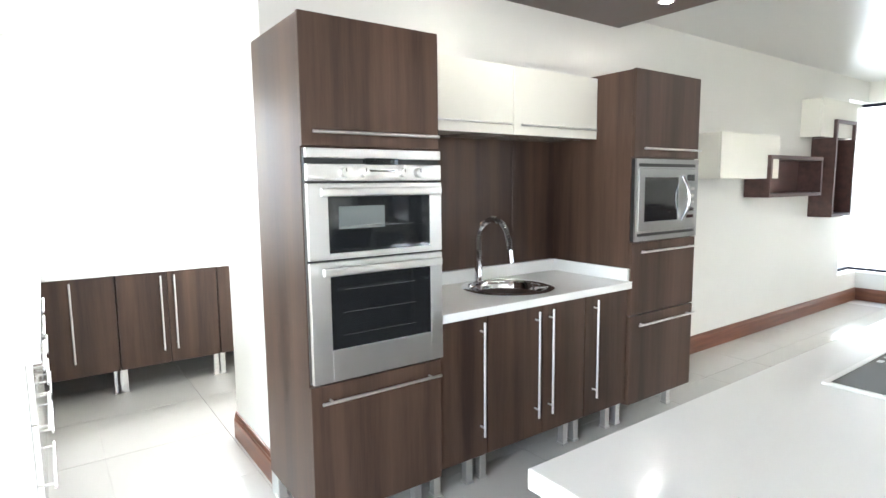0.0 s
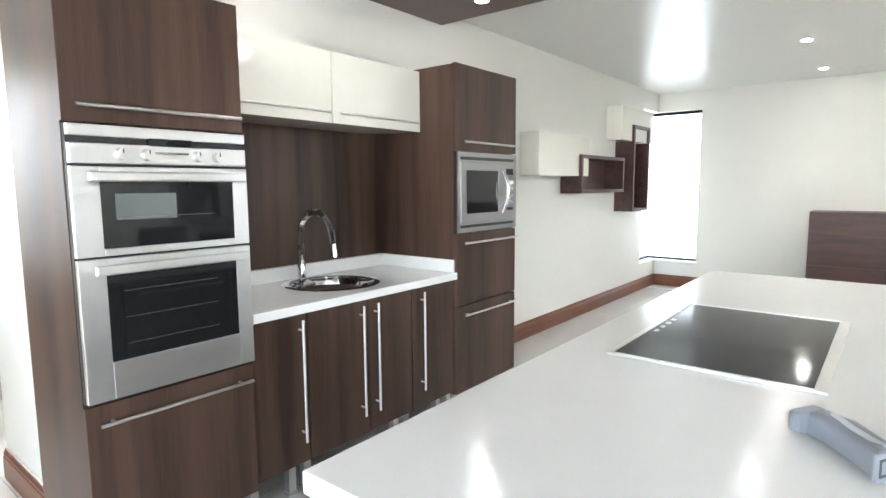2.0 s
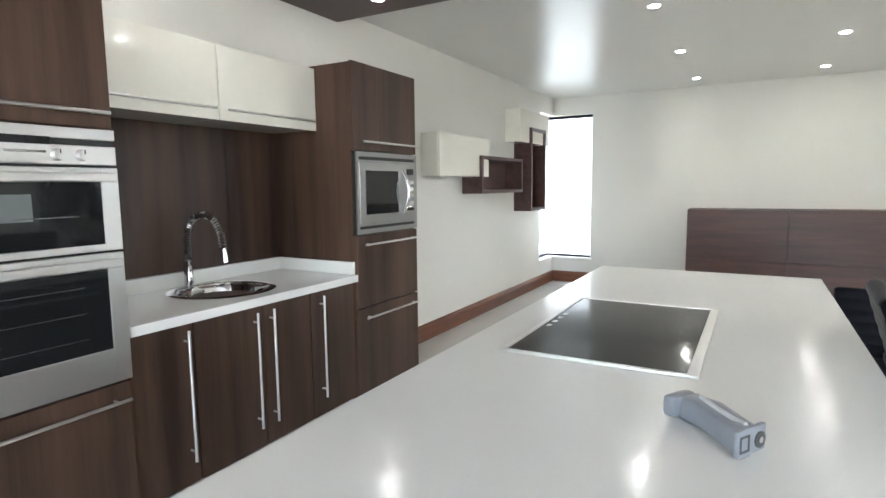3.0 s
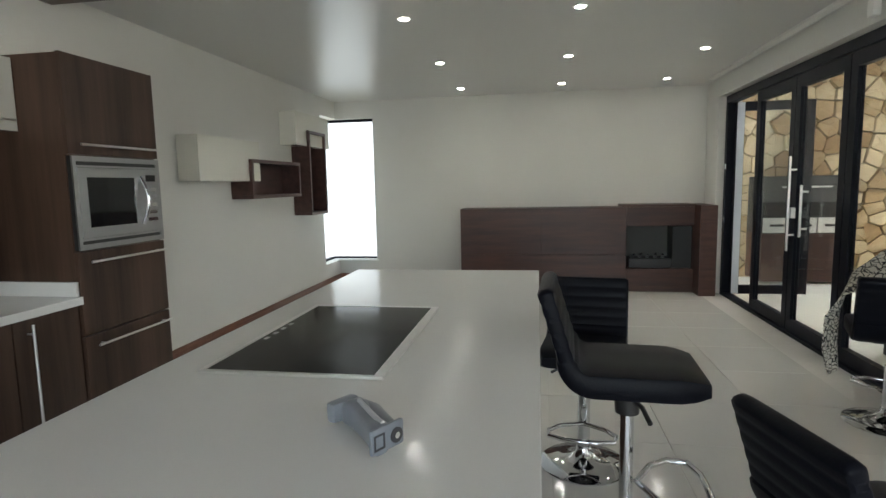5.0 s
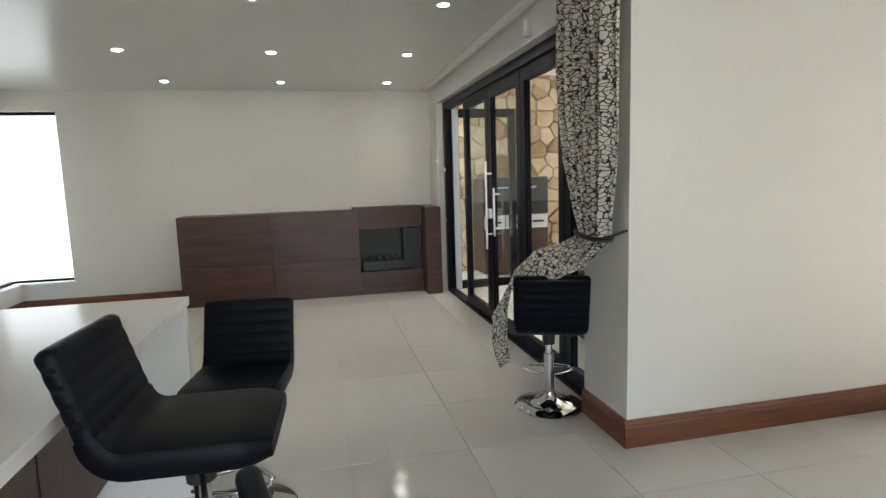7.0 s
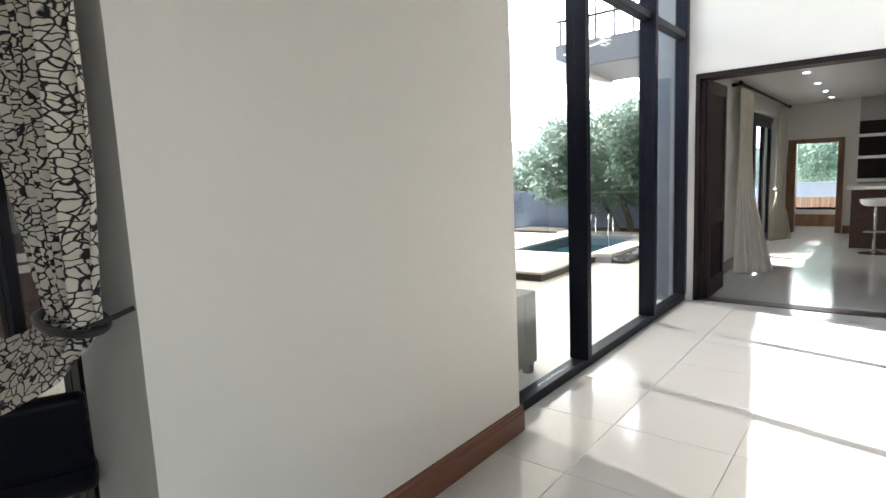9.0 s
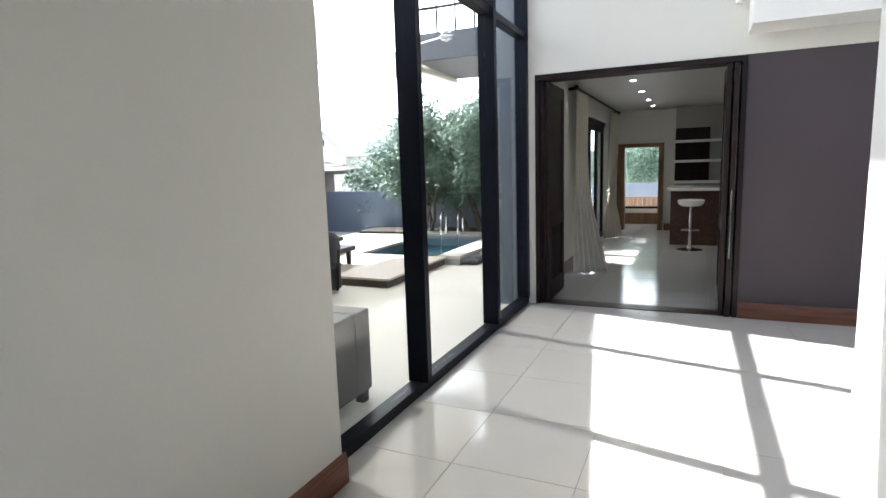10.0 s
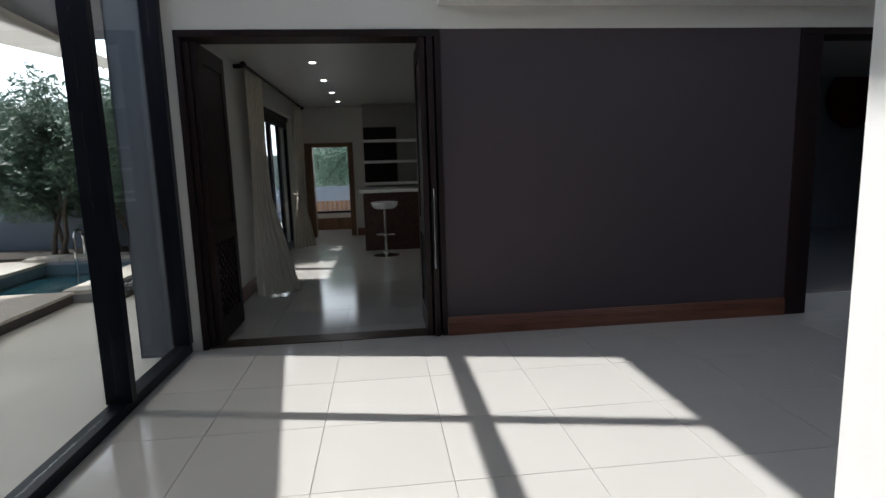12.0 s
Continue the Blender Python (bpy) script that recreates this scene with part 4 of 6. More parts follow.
def pleated(path, pleats, seed=0, thick=0.004):
    """Cloth hung along rows of (centre, half width vector, pleat vector)."""
    bm = bmesh.new()
    cols = pleats * 8
    rnd = random.Random(seed)
    ph = [rnd.uniform(-0.6, 0.6) for _ in range(pleats + 1)]
    rows = []
    for i, (c, wv, pv) in enumerate(path):
        c, wv, pv = Vector(c), Vector(wv), Vector(pv)
        row = []
        for k in range(cols + 1):
            u = k / cols
            j = ph[int(u * pleats)]
            s = math.sin(2 * math.pi * u * pleats + j + 0.25 * math.sin(i * 0.4 + j * 4))
            row.append(bm.verts.new(c + wv * (2 * u - 1) + pv * s * (0.8 + 0.3 * j)))
        rows.append(row)
    for a, b in zip(rows, rows[1:]):
        for k in range(cols):
            bm.faces.new((a[k], a[k + 1], b[k + 1], b[k]))
    return bm


def cloth(ob, thick=0.004):
    """Gives a sheet its thickness."""
    m = ob.modifiers.new("thickness", 'SOLIDIFY')
    m.thickness = thick
    return ob


def glide(keys, n):
    """Rows between key rows, eased."""
    out = []
    for i in range(n + 1):
        u = i / n * (len(keys) - 1)
        k = min(int(u), len(keys) - 2)
        f = u - k
        f = f * f * (3 - 2 * f) * 0.5 + f * 0.5
        out.append(tuple(tuple(a + (b - a) * f for a, b in zip(p, q)) for p, q in zip(keys[k], keys[k + 1])))
    return out


def kitchen_curtain():
    t = thing("patterned_curtain", "black and cream patterned curtain tied back over a stool", "curtain")
    up = [((2.83, 3.735, 2.455), (0.0, 0.295, 0), (0.035, 0, 0)), ((2.83, 3.735, 1.9), (0.0, 0.285, 0), (0.04, 0, 0)), ((2.83, 3.70, 1.45), (0.0, 0.24, 0), (0.04, 0, 0)), ((2.83, 3.65, 1.15), (0.0, 0.15, 0.02), (0.035, 0, 0)), ((2.83, 3.63, 1.06), (0.0, 0.12, 0.02), (0.03, 0, 0))]
    cloth(part("upper_cloth", pleated(glide(up, 30), 6, 2), PRINT, t, "", True))
    lo = [((2.83, 3.63, 1.06), (0.0, 0.12, 0.02), (0.03, 0, 0)), ((2.80, 3.72, 0.98), (0.03, 0.13, 0.06), (0.02, 0, 0.02)), ((2.73, 3.84, 0.91), (0.06, 0.10, 0.08), (0.015, 0, 0.02)), ((2.64, 3.97, 0.87), (0.05, 0.09, 0.07), (0.0, 0.015, 0.02)), ((2.53, 4.04, 0.78), (0.06, 0.08, 0.05), (0.01, 0.015, 0.015)), ((2.475, 4.08, 0.60), (0.07, 0.07, 0.0), (0.02, 0.02, 0)), ((2.48, 4.09, 0.42), (0.065, 0.06, 0), (0.02, 0.02, 0)), ((2.50, 4.09, 0.27), (0.05, 0.05, 0), (0.015, 0.015, 0))]
    cloth(part("lower_cloth", pleated(glide(lo, 48), 4, 5), PRINT, t, "", True))
    ring = [(2.83 + 0.070 * math.cos(a), 3.63 + 0.14 * math.sin(a), 1.07 + 0.015 * math.sin(a)) for a in (2 * math.pi * i / 24 for i in range(24))]
    part("tie_band", tube(ring, 0.012, 8, True), BLACK, t, "black tie band", True)
    part("tie_cord", tube([(2.83, 3.50, 1.07), (2.88, 3.48, 1.085), (2.928, 3.475, 1.10)], 0.007, 8), BLACK, t, "black tie cord", True)
    part("ceiling_track", boxes(((2.81, 3.50, 2.456), (2.87, 7.7, 2.4795)), bev=0.003), WHITEP, t, "white ceiling track")


kitchen_curtain()


# ---- living room glazing ----
def tall_glazing():
    t = tagged(new("window_wall"), "double-height glazing in dark aluminium frames", "window", kind="structure")
    a, b, z1, zt = 4.823, 8.378, 4.549, 2.66
    yc = 3.62
    part("sill_rail", boxes(((a, yc - 0.05, -0.005), (b, yc + 0.05, 0.065)), bev=0.003), ALU, t)
    part("head_rail", boxes(((a, yc - 0.05, z1 - 0.07), (b, yc + 0.05, z1)), bev=0.003), ALU, t)
    posts = ((a, a + 0.06, 3.57), (5.885, 5.95, 3.54), (7.29, 7.355, 3.54), (8.305, b, 3.56))
    for p, q, y in posts:
        part("mullion", boxes(((p, y, 0.066), (q, yc + 0.06, z1 - 0.071)), bev=0.003), ALU, t)
    for (p0, p1, _), (q0, q1, _) in zip(posts, posts[1:]):
        part("transom", boxes(((p1 + 0.001, yc - 0.045, zt - 0.03), (q0 - 0.001, yc + 0.045, zt + 0.03)), bev=0.003), ALU, t)
        for z, zz in ((0.066, zt - 0.031), (zt + 0.031, z1 - 0.072)):
            part("pane", boxes(((p1 + 0.001, yc - 0.004, z), (q0 - 0.001, yc + 0.004, zz))), GLASS, t, "clear glass").visible_shadow = False


tall_glazing()


# ---- wide doorway with folded wooden doors ----
def wide_doorway():
    t = tagged(new("door_wide"), "wide doorway in dark stained wood, doors folded back", "door", kind="structure")
    part("frame_head", boxes(((PX - 0.012, 1.65, 2.238), (8.61, 3.495, 2.288)), bev=0.004), DARKW, t)
    part("frame_post", boxes(((PX - 0.012, 1.65, 0), (8.61, 1.693, 2.237)), bev=0.004), DARKW, t)
    part("frame_post", boxes(((PX - 0.012, 3.452, 0), (8.61, 3.495, 2.237)), bev=0.004), DARKW, t)
    part("threshold", boxes(((PX + 0.02, 1.694, 0.001), (8.59, 3.451, 0.006))), plain("bronze_strip", (0.10, 0.07, 0.05), 0.35, 0.6, amount=0.1), t)

    def folded(y, x0, wid):
        leaf = part("leaf", boxes(((x0, y - 0.02, 0.02), (x0 + 0.09, y + 0.02, 2.22)), bev=0.003), DARKW, t, "dark wooden folded door leaf")
        part("stile", boxes(((x0 + wid - 0.09, y - 0.02, 0.02), (x0 + wid, y + 0.02, 2.22)), bev=0.003), DARKW, leaf)
        for z0, z1 in ((0.02, 0.2), (0.78, 0.90), (2.10, 2.22)):
            part("rail", boxes(((x0 + 0.09, y - 0.02, z0), (x0 + wid - 0.09, y + 0.02, z1)), bev=0.002), DARKW, leaf)
        part("panel", boxes(((x0 + 0.09, y - 0.008, 0.90), (x0 + wid - 0.09, y + 0.008, 2.10))), DARKW, leaf)
        n = 5
        w_ = (wid - 0.18) / n
        lat = bmesh.new()
        for i in range(n):
            for k in range(8):
                cx, cz = x0 + 0.09 + (i + 0.5) * w_, 0.2 + (k + 0.5) * 0.58 / 8
                for s in (1, -1):
                    add_cyl(lat, (cx - w_ / 2, y, cz - s * 0.036), (cx + w_ / 2, y, cz + s * 0.036), 0.0085, seg=6)
        part("lattice", lat, DARKW, leaf, "carved lattice of crossed bars")
        return leaf
    for i, y in enumerate((3.428, 3.384)):
        folded(y, 8.40 + 0.02 * i, 0.70)
    for i, y in enumerate((1.735, 1.79)):
        folded(y, 8.30 + 0.03 * i, 0.58)
    part("pull_bar", bar((8.285, 1.74, 0.55), (8.285, 1.74, 1.15), 0.008, seg=10), CHROME, t, "chrome pull bar", True)


wide_doorway()

# second doorway beyond the plum wall
t2 = tagged(new("door_second"), "dark wooden door frame over one step", "door", kind="structure")
part("frame_post", boxes(((PX - 0.012, -1.36, 0.0), (8.62, -1.172, 2.235)), bev=0.004), DARKW, t2)
part("frame_head", boxes(((PX - 0.012, -3.19, 2.236), (8.62, -1.172, 2.288)), bev=0.004), DARKW, t2)
RED = plain("dark_red_lacquer", (0.16, 0.012, 0.010), 0.2, coat=0.3, amount=0.15, scale=4)
disc = thing("wall_plate", "large round dark red lacquered plate on the wall", "wall art", at=(12.145, -5.0, 2.12))
disc.rotation_euler = (0, radians(-90), 0)
part("dish", lathe([(0.0005, 0.012), (0.34, 0.018), (0.40, 0.05), (0.43, 0.06), (0.44, 0.05), (0.41, 0.02), (0.36, 0.0), (0.0005, 0.0)], 48), RED, disc, "", True)
part("rim", tube([(0.43 * math.cos(a), 0.43 * math.sin(a), 0.058) for a in (2 * math.pi * i / 48 for i in range(48))], 0.008, 8, True), BLACK, disc, "black rim", True)
skirting("baseboard_second_room", (12.15, -6.4), (12.15, -0.41), (-1, 0))


# ---- far room: bar, curtains, glazed doors, stool ----
CLOTH = plain("cream_curtain_cloth", (0.66, 0.62, 0.53), 0.9, amount=0.05, scale=3, fine=300, bump_s=0.2)
f2 = tagged(new("door_terrace"), "dark aluminium glass doors of the far room", "door", kind="structure")
part("head", boxes(((11.001, 3.62, 2.08), (13.949, 3.72, 2.149))), ALU, f2)
for a, b in ((11.01, 11.74), (11.75, 12.48), (12.49, 13.22), (13.23, 13.94)):
    glazed_leaf(f2, (a, 3.67), (b, 3.67), 0.005, 2.075, stile=0.06)


def cream_curtain(keys, x, seed, tie):
    t = thing("cream_curtain", "long cream curtain hung beside the glass doors", "curtain", "cream curtains")
    cloth(part("cloth", pleated(glide(keys, 30), 6, seed), CLOTH, t, "", True))
    if tie:
        part("tie_band", tube([(x + 0.08 * math.cos(a), 3.46 + 0.08 * math.sin(a), 0.90) for a in (2 * math.pi * i / 20 for i in range(20))], 0.012, 6, True), CLOTH, t)


P = (0.035, 0.02, 0)
cream_curtain([((10.62, 3.44, 2.34), (0.30, -0.02, 0), P), ((10.60, 3.44, 1.6), (0.28, -0.02, 0), P), ((10.52, 3.42, 1.0), (0.24, -0.05, 0), P), ((10.32, 3.33, 0.5), (0.19, -0.13, 0), P), ((10.13, 3.24, 0.02), (0.13, -0.20, 0), P)], 10.25, 3, False)
cream_curtain([((14.0, 3.46, 2.34), (0.18, -0.02, 0), P), ((13.95, 3.46, 1.6), (0.20, -0.05, 0), P), ((13.66, 3.46, 0.95), (0.06, -0.03, 0), P), ((13.62, 3.46, 0.85), (0.06, -0.03, 0), P), ((13.62, 3.43, 0.45), (0.14, -0.10, 0), P), ((13.60, 3.41, 0.02), (0.22, -0.14, 0), P)], 13.64, 5, True)
rod = thing("curtain_rod", "dark wooden curtain rod along the wall", "curtain rod")
part("pole", bar((10.2, 3.44, 2.37), (14.45, 3.44, 2.37), 0.017, seg=14), DARKW, rod, "", True)
for x in (10.17, 14.48):
    part("finial", lathe([(0.01, -0.03), (0.03, -0.015), (0.034, 0.0), (0.03, 0.015), (0.01, 0.03)], 16, (x, 3.44, 2.37)), DARKW, rod, "", True)
for x in (10.28, 14.38):
    part("bracket", boxes(((x - 0.012, 3.44, 2.35), (x + 0.012, 3.559, 2.39))), DARKW, rod)


def bar_counter():
    t = thing("bar_counter", "dark wooden bar counter with a pale stone top", "bar counter")
    part("front", boxes(((13.0, 0.3, 0.0), (13.08, 2.40, 0.91)), bev=0.003), WOODH, t)
    part("side", boxes(((13.081, 2.33, 0.0), (14.0, 2.40, 0.91)), bev=0.003), WOODH, t)
    part("top", boxes(((12.92, 0.25, 0.911), (14.05, 2.46, 0.96)), bev=0.004), QUARTZ, t, "pale stone top")
    s = thing("bar_shelves", "pale shelves in a dark recess behind the bar", "shelf")
    part("back", boxes(((14.62, 1.80, 1.0), (14.66, 2.40, 2.02))), DARKW, s, "dark back panel")
    for z in (0.98, 1.37, 1.74):
        part("board", boxes(((14.36, 0.3, z), (14.619, 2.40, z + 0.05)), bev=0.003), QUARTZ, s, "thick pale shelf board")
    part("pier", boxes(((14.661, 0.3, 0.0), (15.09, 2.40, 2.43))), plain("grey_paint", (0.33, 0.32, 0.30), 0.6, amount=0.04), s, "grey painted pier")
    part("sink_unit", boxes(((14.30, 0.3, 0.0), (14.66, 2.40, 0.90))), WOODH, s)


bar_counter()


def white_stool():
    t = thing("white_bar_stool", "white moulded bar stool on a chrome foot", "bar stool", at=(12.46, 2.08, 0))
    part("base", lathe([(0.19, 0), (0.192, 0.006), (0.10, 0.02), (0.04, 0.045), (0.03, 0.06)], 32), CHROME, t, "", True)
    part("column", bar((0, 0, 0.05), (0, 0, 0.70), 0.022, seg=16), CHROME, t, "", True)
    part("footrest", tube([(0.02, 0.0, 0.33), (-0.05, 0.13, 0.33), (-0.14, 0.13, 0.33), (-0.19, 0.0, 0.33), (-0.14, -0.13, 0.33), (-0.05, -0.13, 0.33)], 0.009, 8, True), CHROME, t, "", True)
    part("seat", lathe([(0.02, 0.69), (0.14, 0.70), (0.185, 0.735), (0.20, 0.79), (0.185, 0.80), (0.15, 0.765), (0.02, 0.755)], 32), plain("white_plastic", (0.75, 0.75, 0.73), 0.25, amount=0.02), t, "white moulded seat", True)


white_stool()

# far doorway with a wooden surround, and the lobby window
DOORW = wood("mid_brown_door_wood", (0.09, 0.045, 0.022), (0.26, 0.14, 0.07), stretch=(8, 8, 0.8))
d3 = tagged(new("door_far"), "doorway with a brown wooden surround", "door", kind="structure")
part("frame_post", boxes(((15.07, 2.62, 0), (15.32, 2.719, 1.70)), bev=0.003), DOORW, d3)
part("frame_post", boxes(((15.07, 3.38, 0), (15.32, 3.53, 1.70)), bev=0.003), DOORW, d3)
part("frame_head", boxes(((15.07, 2.62, 1.701), (15.32, 3.53, 1.78)), bev=0.003), DOORW, d3)
part("leaf", boxes(((15.33, 2.69, 0.01), (16.05, 2.73, 1.70)), bev=0.003), DOORW, d3, "open wooden door leaf")
wl = tagged(link("window_lobby", boxes(((16.30, 2.2, 0.35), (16.36, 2.24, 2.2)), ((16.30, 3.56, 0.35), (16.36, 3.6, 2.2)), ((16.30, 2.24, 0.35), (16.36, 3.56, 0.40)), ((16.30, 2.24, 2.15), (16.36, 3.56, 2.2)), ((16.30, 2.2, 2.2), (16.4, 3.6, 2.44))), ALU), "lobby window in a dark frame", "window", kind="structure")
part("plinth", boxes(((16.27, 2.2, 0.0), (16.299, 3.6, 0.25))), DOORW, wl, "brown board under the sill")
part("pane", boxes(((16.325, 2.24, 0.40), (16.331, 3.56, 2.15))), GLASS, wl).visible_shadow = False
skirting("baseboard_far_north", (8.62, 3.56), (11.0, 3.56), (0, -1))
skirting("baseboard_far_end", (15.10, 2.41), (15.10, 2.60), (-1, 0))

# ---- covered terrace: stone wall, barbecue, roof ----
structure("terrace_roof", boxes(((3.18, 3.92, 2.86), (4.80, 9.5, 3.05)), ((4.80, 5.8, 2.86), (6.3, 9.5, 3.05)), ((6.3, 7.3, 2.86), (9.0, 9.5, 3.05))), WHITEP, "white terrace roof", "roof")
downlight(4.55, 7.6, 2.86, 0.0, "terrace")
downlight(8.75, 7.75, 2.86, 0.0, "terrace")
structure("stone_wall_core", boxes(((2.9, 9.14, -0.05), (6.0, 9.45, 3.6)),), plain("pale_mortar", (0.20, 0.165, 0.115), 0.9, amount=0.1), "mortar bed of the stone wall", "wall")


def barbecue():
    t = thing("barbecue", "black built-in barbecue with steel drawers in a brown cabinet", "barbecue")
    x0, x1, f = 3.75, 4.72, 8.55
    part("cabinet", boxes(((x0, f, 0), (x1, 9.09, 0.62)), bev=0.004), WOODH, t, "brown cabinet")
    part("grill_body", boxes(((x0, f, 0.84), (x1, 9.09, 1.36)), bev=0.01), BLACK, t, "black hood")
    part("hood_handle", bar((x0 + 0.2, f - 0.05, 1.22), (x1 - 0.2, f - 0.05, 1.22), 0.011, seg=10), STEEL, t, "", True)
    part("drawer_box", boxes(((x0, f + 0.02, 0.621), (x1, 9.09, 0.839))), BLACK, t)
    for i in range(3):
        a = x0 + 0.01 + i * 0.322
        d = part("drawer", boxes(((a, f, 0.635), (a + 0.308, f + 0.019, 0.828)), bev=0.003), STEEL, t, "steel drawer front")
        part("drawer_slot", boxes(((a + 0.08, f - 0.004, 0.715), (a + 0.25, f - 0.0005, 0.745))), BLACK, d)


barbecue()

# ---- patio furniture ----
WICK = mat("dark_woven_wicker", (0.07, 0.065, 0.062), 0.6)
WICKG = mat("grey_woven_wicker", (0.20, 0.19, 0.18), 0.65)
for wm, lo, hi in ((WICK, (0.007, 0.007, 0.009), (0.026, 0.026, 0.028)), (WICKG, (0.06, 0.056, 0.052), (0.18, 0.17, 0.155))):
    v = coords(wm, (1, 1, 1))
    wv = nd(wm, "ShaderNodeTexWave", Scale=38, Distortion=0.6)
    wv.bands_direction = 'Z'
    ln(wm, v, wv.inputs["Vector"])
    wd = nd(wm, "ShaderNodeTexWave", Scale=22, Distortion=0.6)
    wd.bands_direction = 'DIAGONAL'
    ln(wm, v, wd.inputs["Vector"])
    mm = nd(wm, "ShaderNodeMath")
    mm.operation = 'MULTIPLY'
    ln(wm, wv.outputs["Fac"], mm.inputs[0])
    ln(wm, wd.outputs["Fac"], mm.inputs[1])
    ln(wm, ramp(wm, mm.outputs[0], [(0.0, lo), (0.6, hi)]), bsdf(wm).inputs["Base Color"])
    bump(wm, mm.outputs[0], 0.5, 0.004)
CUSH = plain("pale_outdoor_cushion", (0.55, 0.55, 0.56), 0.85, amount=0.06, fine=200, bump_s=0.2)


def wicker_sofa(x, y, turn, label):
    """Low square armchair; origin at its centre on the ground."""
    t = thing("outdoor_armchair", label, "armchair", "outdoor armchairs", at=(x, y, -0.03))
    t.rotation_euler = (0, 0, radians(turn))
    w, d, h = 0.46, 0.44, 0.60
    part("seat_base", boxes(((-w + 0.17, -d + 0.17, 0.08), (w - 0.17, d - 0.002, 0.30)), bev=0.01), WICKG, t)
    for s in (-1, 1):
        a, b = sorted((s * w, s * (w - 0.16)))
        part("armrest", boxes(((a, -d, 0.08), (b, d, h)), bev=0.012), WICKG, t, "woven grey side")
    part("backrest", boxes(((-w + 0.161, -d, 0.08), (w - 0.161, -d + 0.16, h)), bev=0.012), WICKG, t)
    part("cushion", boxes(((-w + 0.165, -d + 0.165, 0.301), (w - 0.165, d - 0.02, 0.43)), bev=0.03), CUSH, t, "pale seat cushion")
    for sx in (-1, 1):
        for sy in (-1, 1):
            part("foot", boxes(((sx * (w - 0.05) - 0.03, sy * (d - 0.05) - 0.03, 0), (sx * (w - 0.05) + 0.03, sy * (d - 0.05) + 0.03, 0.085))), WICK, t)


wicker_sofa(5.29, 4.31, 0, "grey woven outdoor armchair standing by the glazing")
wicker_sofa(3.95, 5.05, 90, "grey woven outdoor armchair with a pale cushion on the terrace")


def dining_chair(x, y, turn):
    t = thing("outdoor_dining_chair", "dark woven outdoor dining chair with a curved back", "chair", "outdoor dining chairs", at=(x, y, -0.03))
    t.rotation_euler = (0, 0, radians(turn))
    bm = bmesh.new()
    n = 14
    rings = []
    for k in range(6):
        z = 0.05 + 0.83 * k / 5
        row_o, row_i = [], []
        for i in range(n + 1):
            a = math.pi * (0.12 + 0.76 * i / n)
            top = 0.62 + 0.30 * math.sin(a) ** 2
            zz = min(z, top) if k == 5 else z * top / 0.88
            r = 0.26 + 0.04 * k / 5
            row_o.append(bm.verts.new((r * 1.05 * math.cos(a), -r * math.sin(a) - 0.01, zz)))
            row_i.append(bm.verts.new(((r - 0.035) * 1.05 * math.cos(a), -(r - 0.035) * math.sin(a) - 0.01, zz)))
        rings.append((row_o, row_i))
    for (ao, ai), (bo, bi) in zip(rings, rings[1:]):
        for i in range(n):
            bm.faces.new((ao[i], ao[i + 1], bo[i + 1], bo[i]))
            bm.faces.new((ai[i + 1], ai[i], bi[i], bi[i + 1]))
        for i in (0, n):
            bm.faces.new((ao[i], bo[i], bi[i], ai[i]))
    o, i_ = rings[-1]
    for k in range(n):
        bm.faces.new((o[k], o[k + 1], i_[k + 1], i_[k]))
    part("backrest", bm, WICK, t, "curved woven back", True)
    part("seat", boxes(((-0.24, -0.22, 0.38), (0.24, 0.25, 0.44)), bev=0.015), WICK, t)
    part("skirt", boxes(((-0.235, -0.20, 0.06), (0.235, 0.20, 0.379)), bev=0.01), WICK, t, "woven skirt under the seat")
    t.scale = (1.05, 1.05, 0.80)
    for sx in (-0.21, 0.21):
        part("leg", boxes(((sx - 0.022, 0.19, 0), (sx + 0.022, 0.235, 0.38))), WICK, t)
    return t


tab = thing("outdoor_table", "low dark outdoor table with a pale glass top", "table", at=(7.35, 6.55, -0.03))
part("top", boxes(((-0.45, -0.55, 0.615), (0.45, 0.75, 0.645)), bev=0.004), plain("pale_table_glass", (0.45, 0.47, 0.48), 0.08, amount=0.05, bump_s=0), tab, "pale glass top")
for sx in (-0.38, 0.38):
    for sy in (-0.48, 0.68):
        part("leg", boxes(((sx - 0.04, sy - 0.04, 0), (sx + 0.04, sy + 0.04, 0.615))), WICK, tab)
part("apron", boxes(((-0.42, -0.52, 0.53), (0.42, 0.72, 0.614))), WICK, tab)
dining_chair(7.32, 5.75, 28)
dining_chair(8.17, 6.15, 90)
dining_chair(8.17, 6.88, 95)
dining_chair(6.55, 6.7, -90)


def lounger(x, y, turn):
    t = thing("sun_lounger", "dark woven sun lounger with a raised back on the deck", "sun lounger", "sun loungers", at=(x, y, 0.092))
    t.rotation_euler = (0, 0, radians(turn))
    part("bed", boxes(((-0.32, -0.2, 0.20), (0.32, 1.2, 0.27)), bev=0.01), WICK, t)
    bm = boxes(((-0.32, -0.75, 0.0), (0.32, 0.0, 0.05)), bev=0.01)
    bm.transform(Matrix.Translation((0, -0.2, 0.23)) @ Matrix.Rotation(radians(-38), 4, 'X'))
    part("backrest", bm, plain("pale_sling", (0.34, 0.37, 0.40), 0.7, amount=0.05), t, "pale raised back")
    for sx in (-0.28, 0.28):
        for sy in (-0.15, 1.1):
            part("leg", boxes(((sx - 0.025, sy - 0.025, 0), (sx + 0.025, sy + 0.025, 0.20))), WICK, t)


lounger(9.15, 7.62, 183)
lounger(10.15, 8.45, 176)


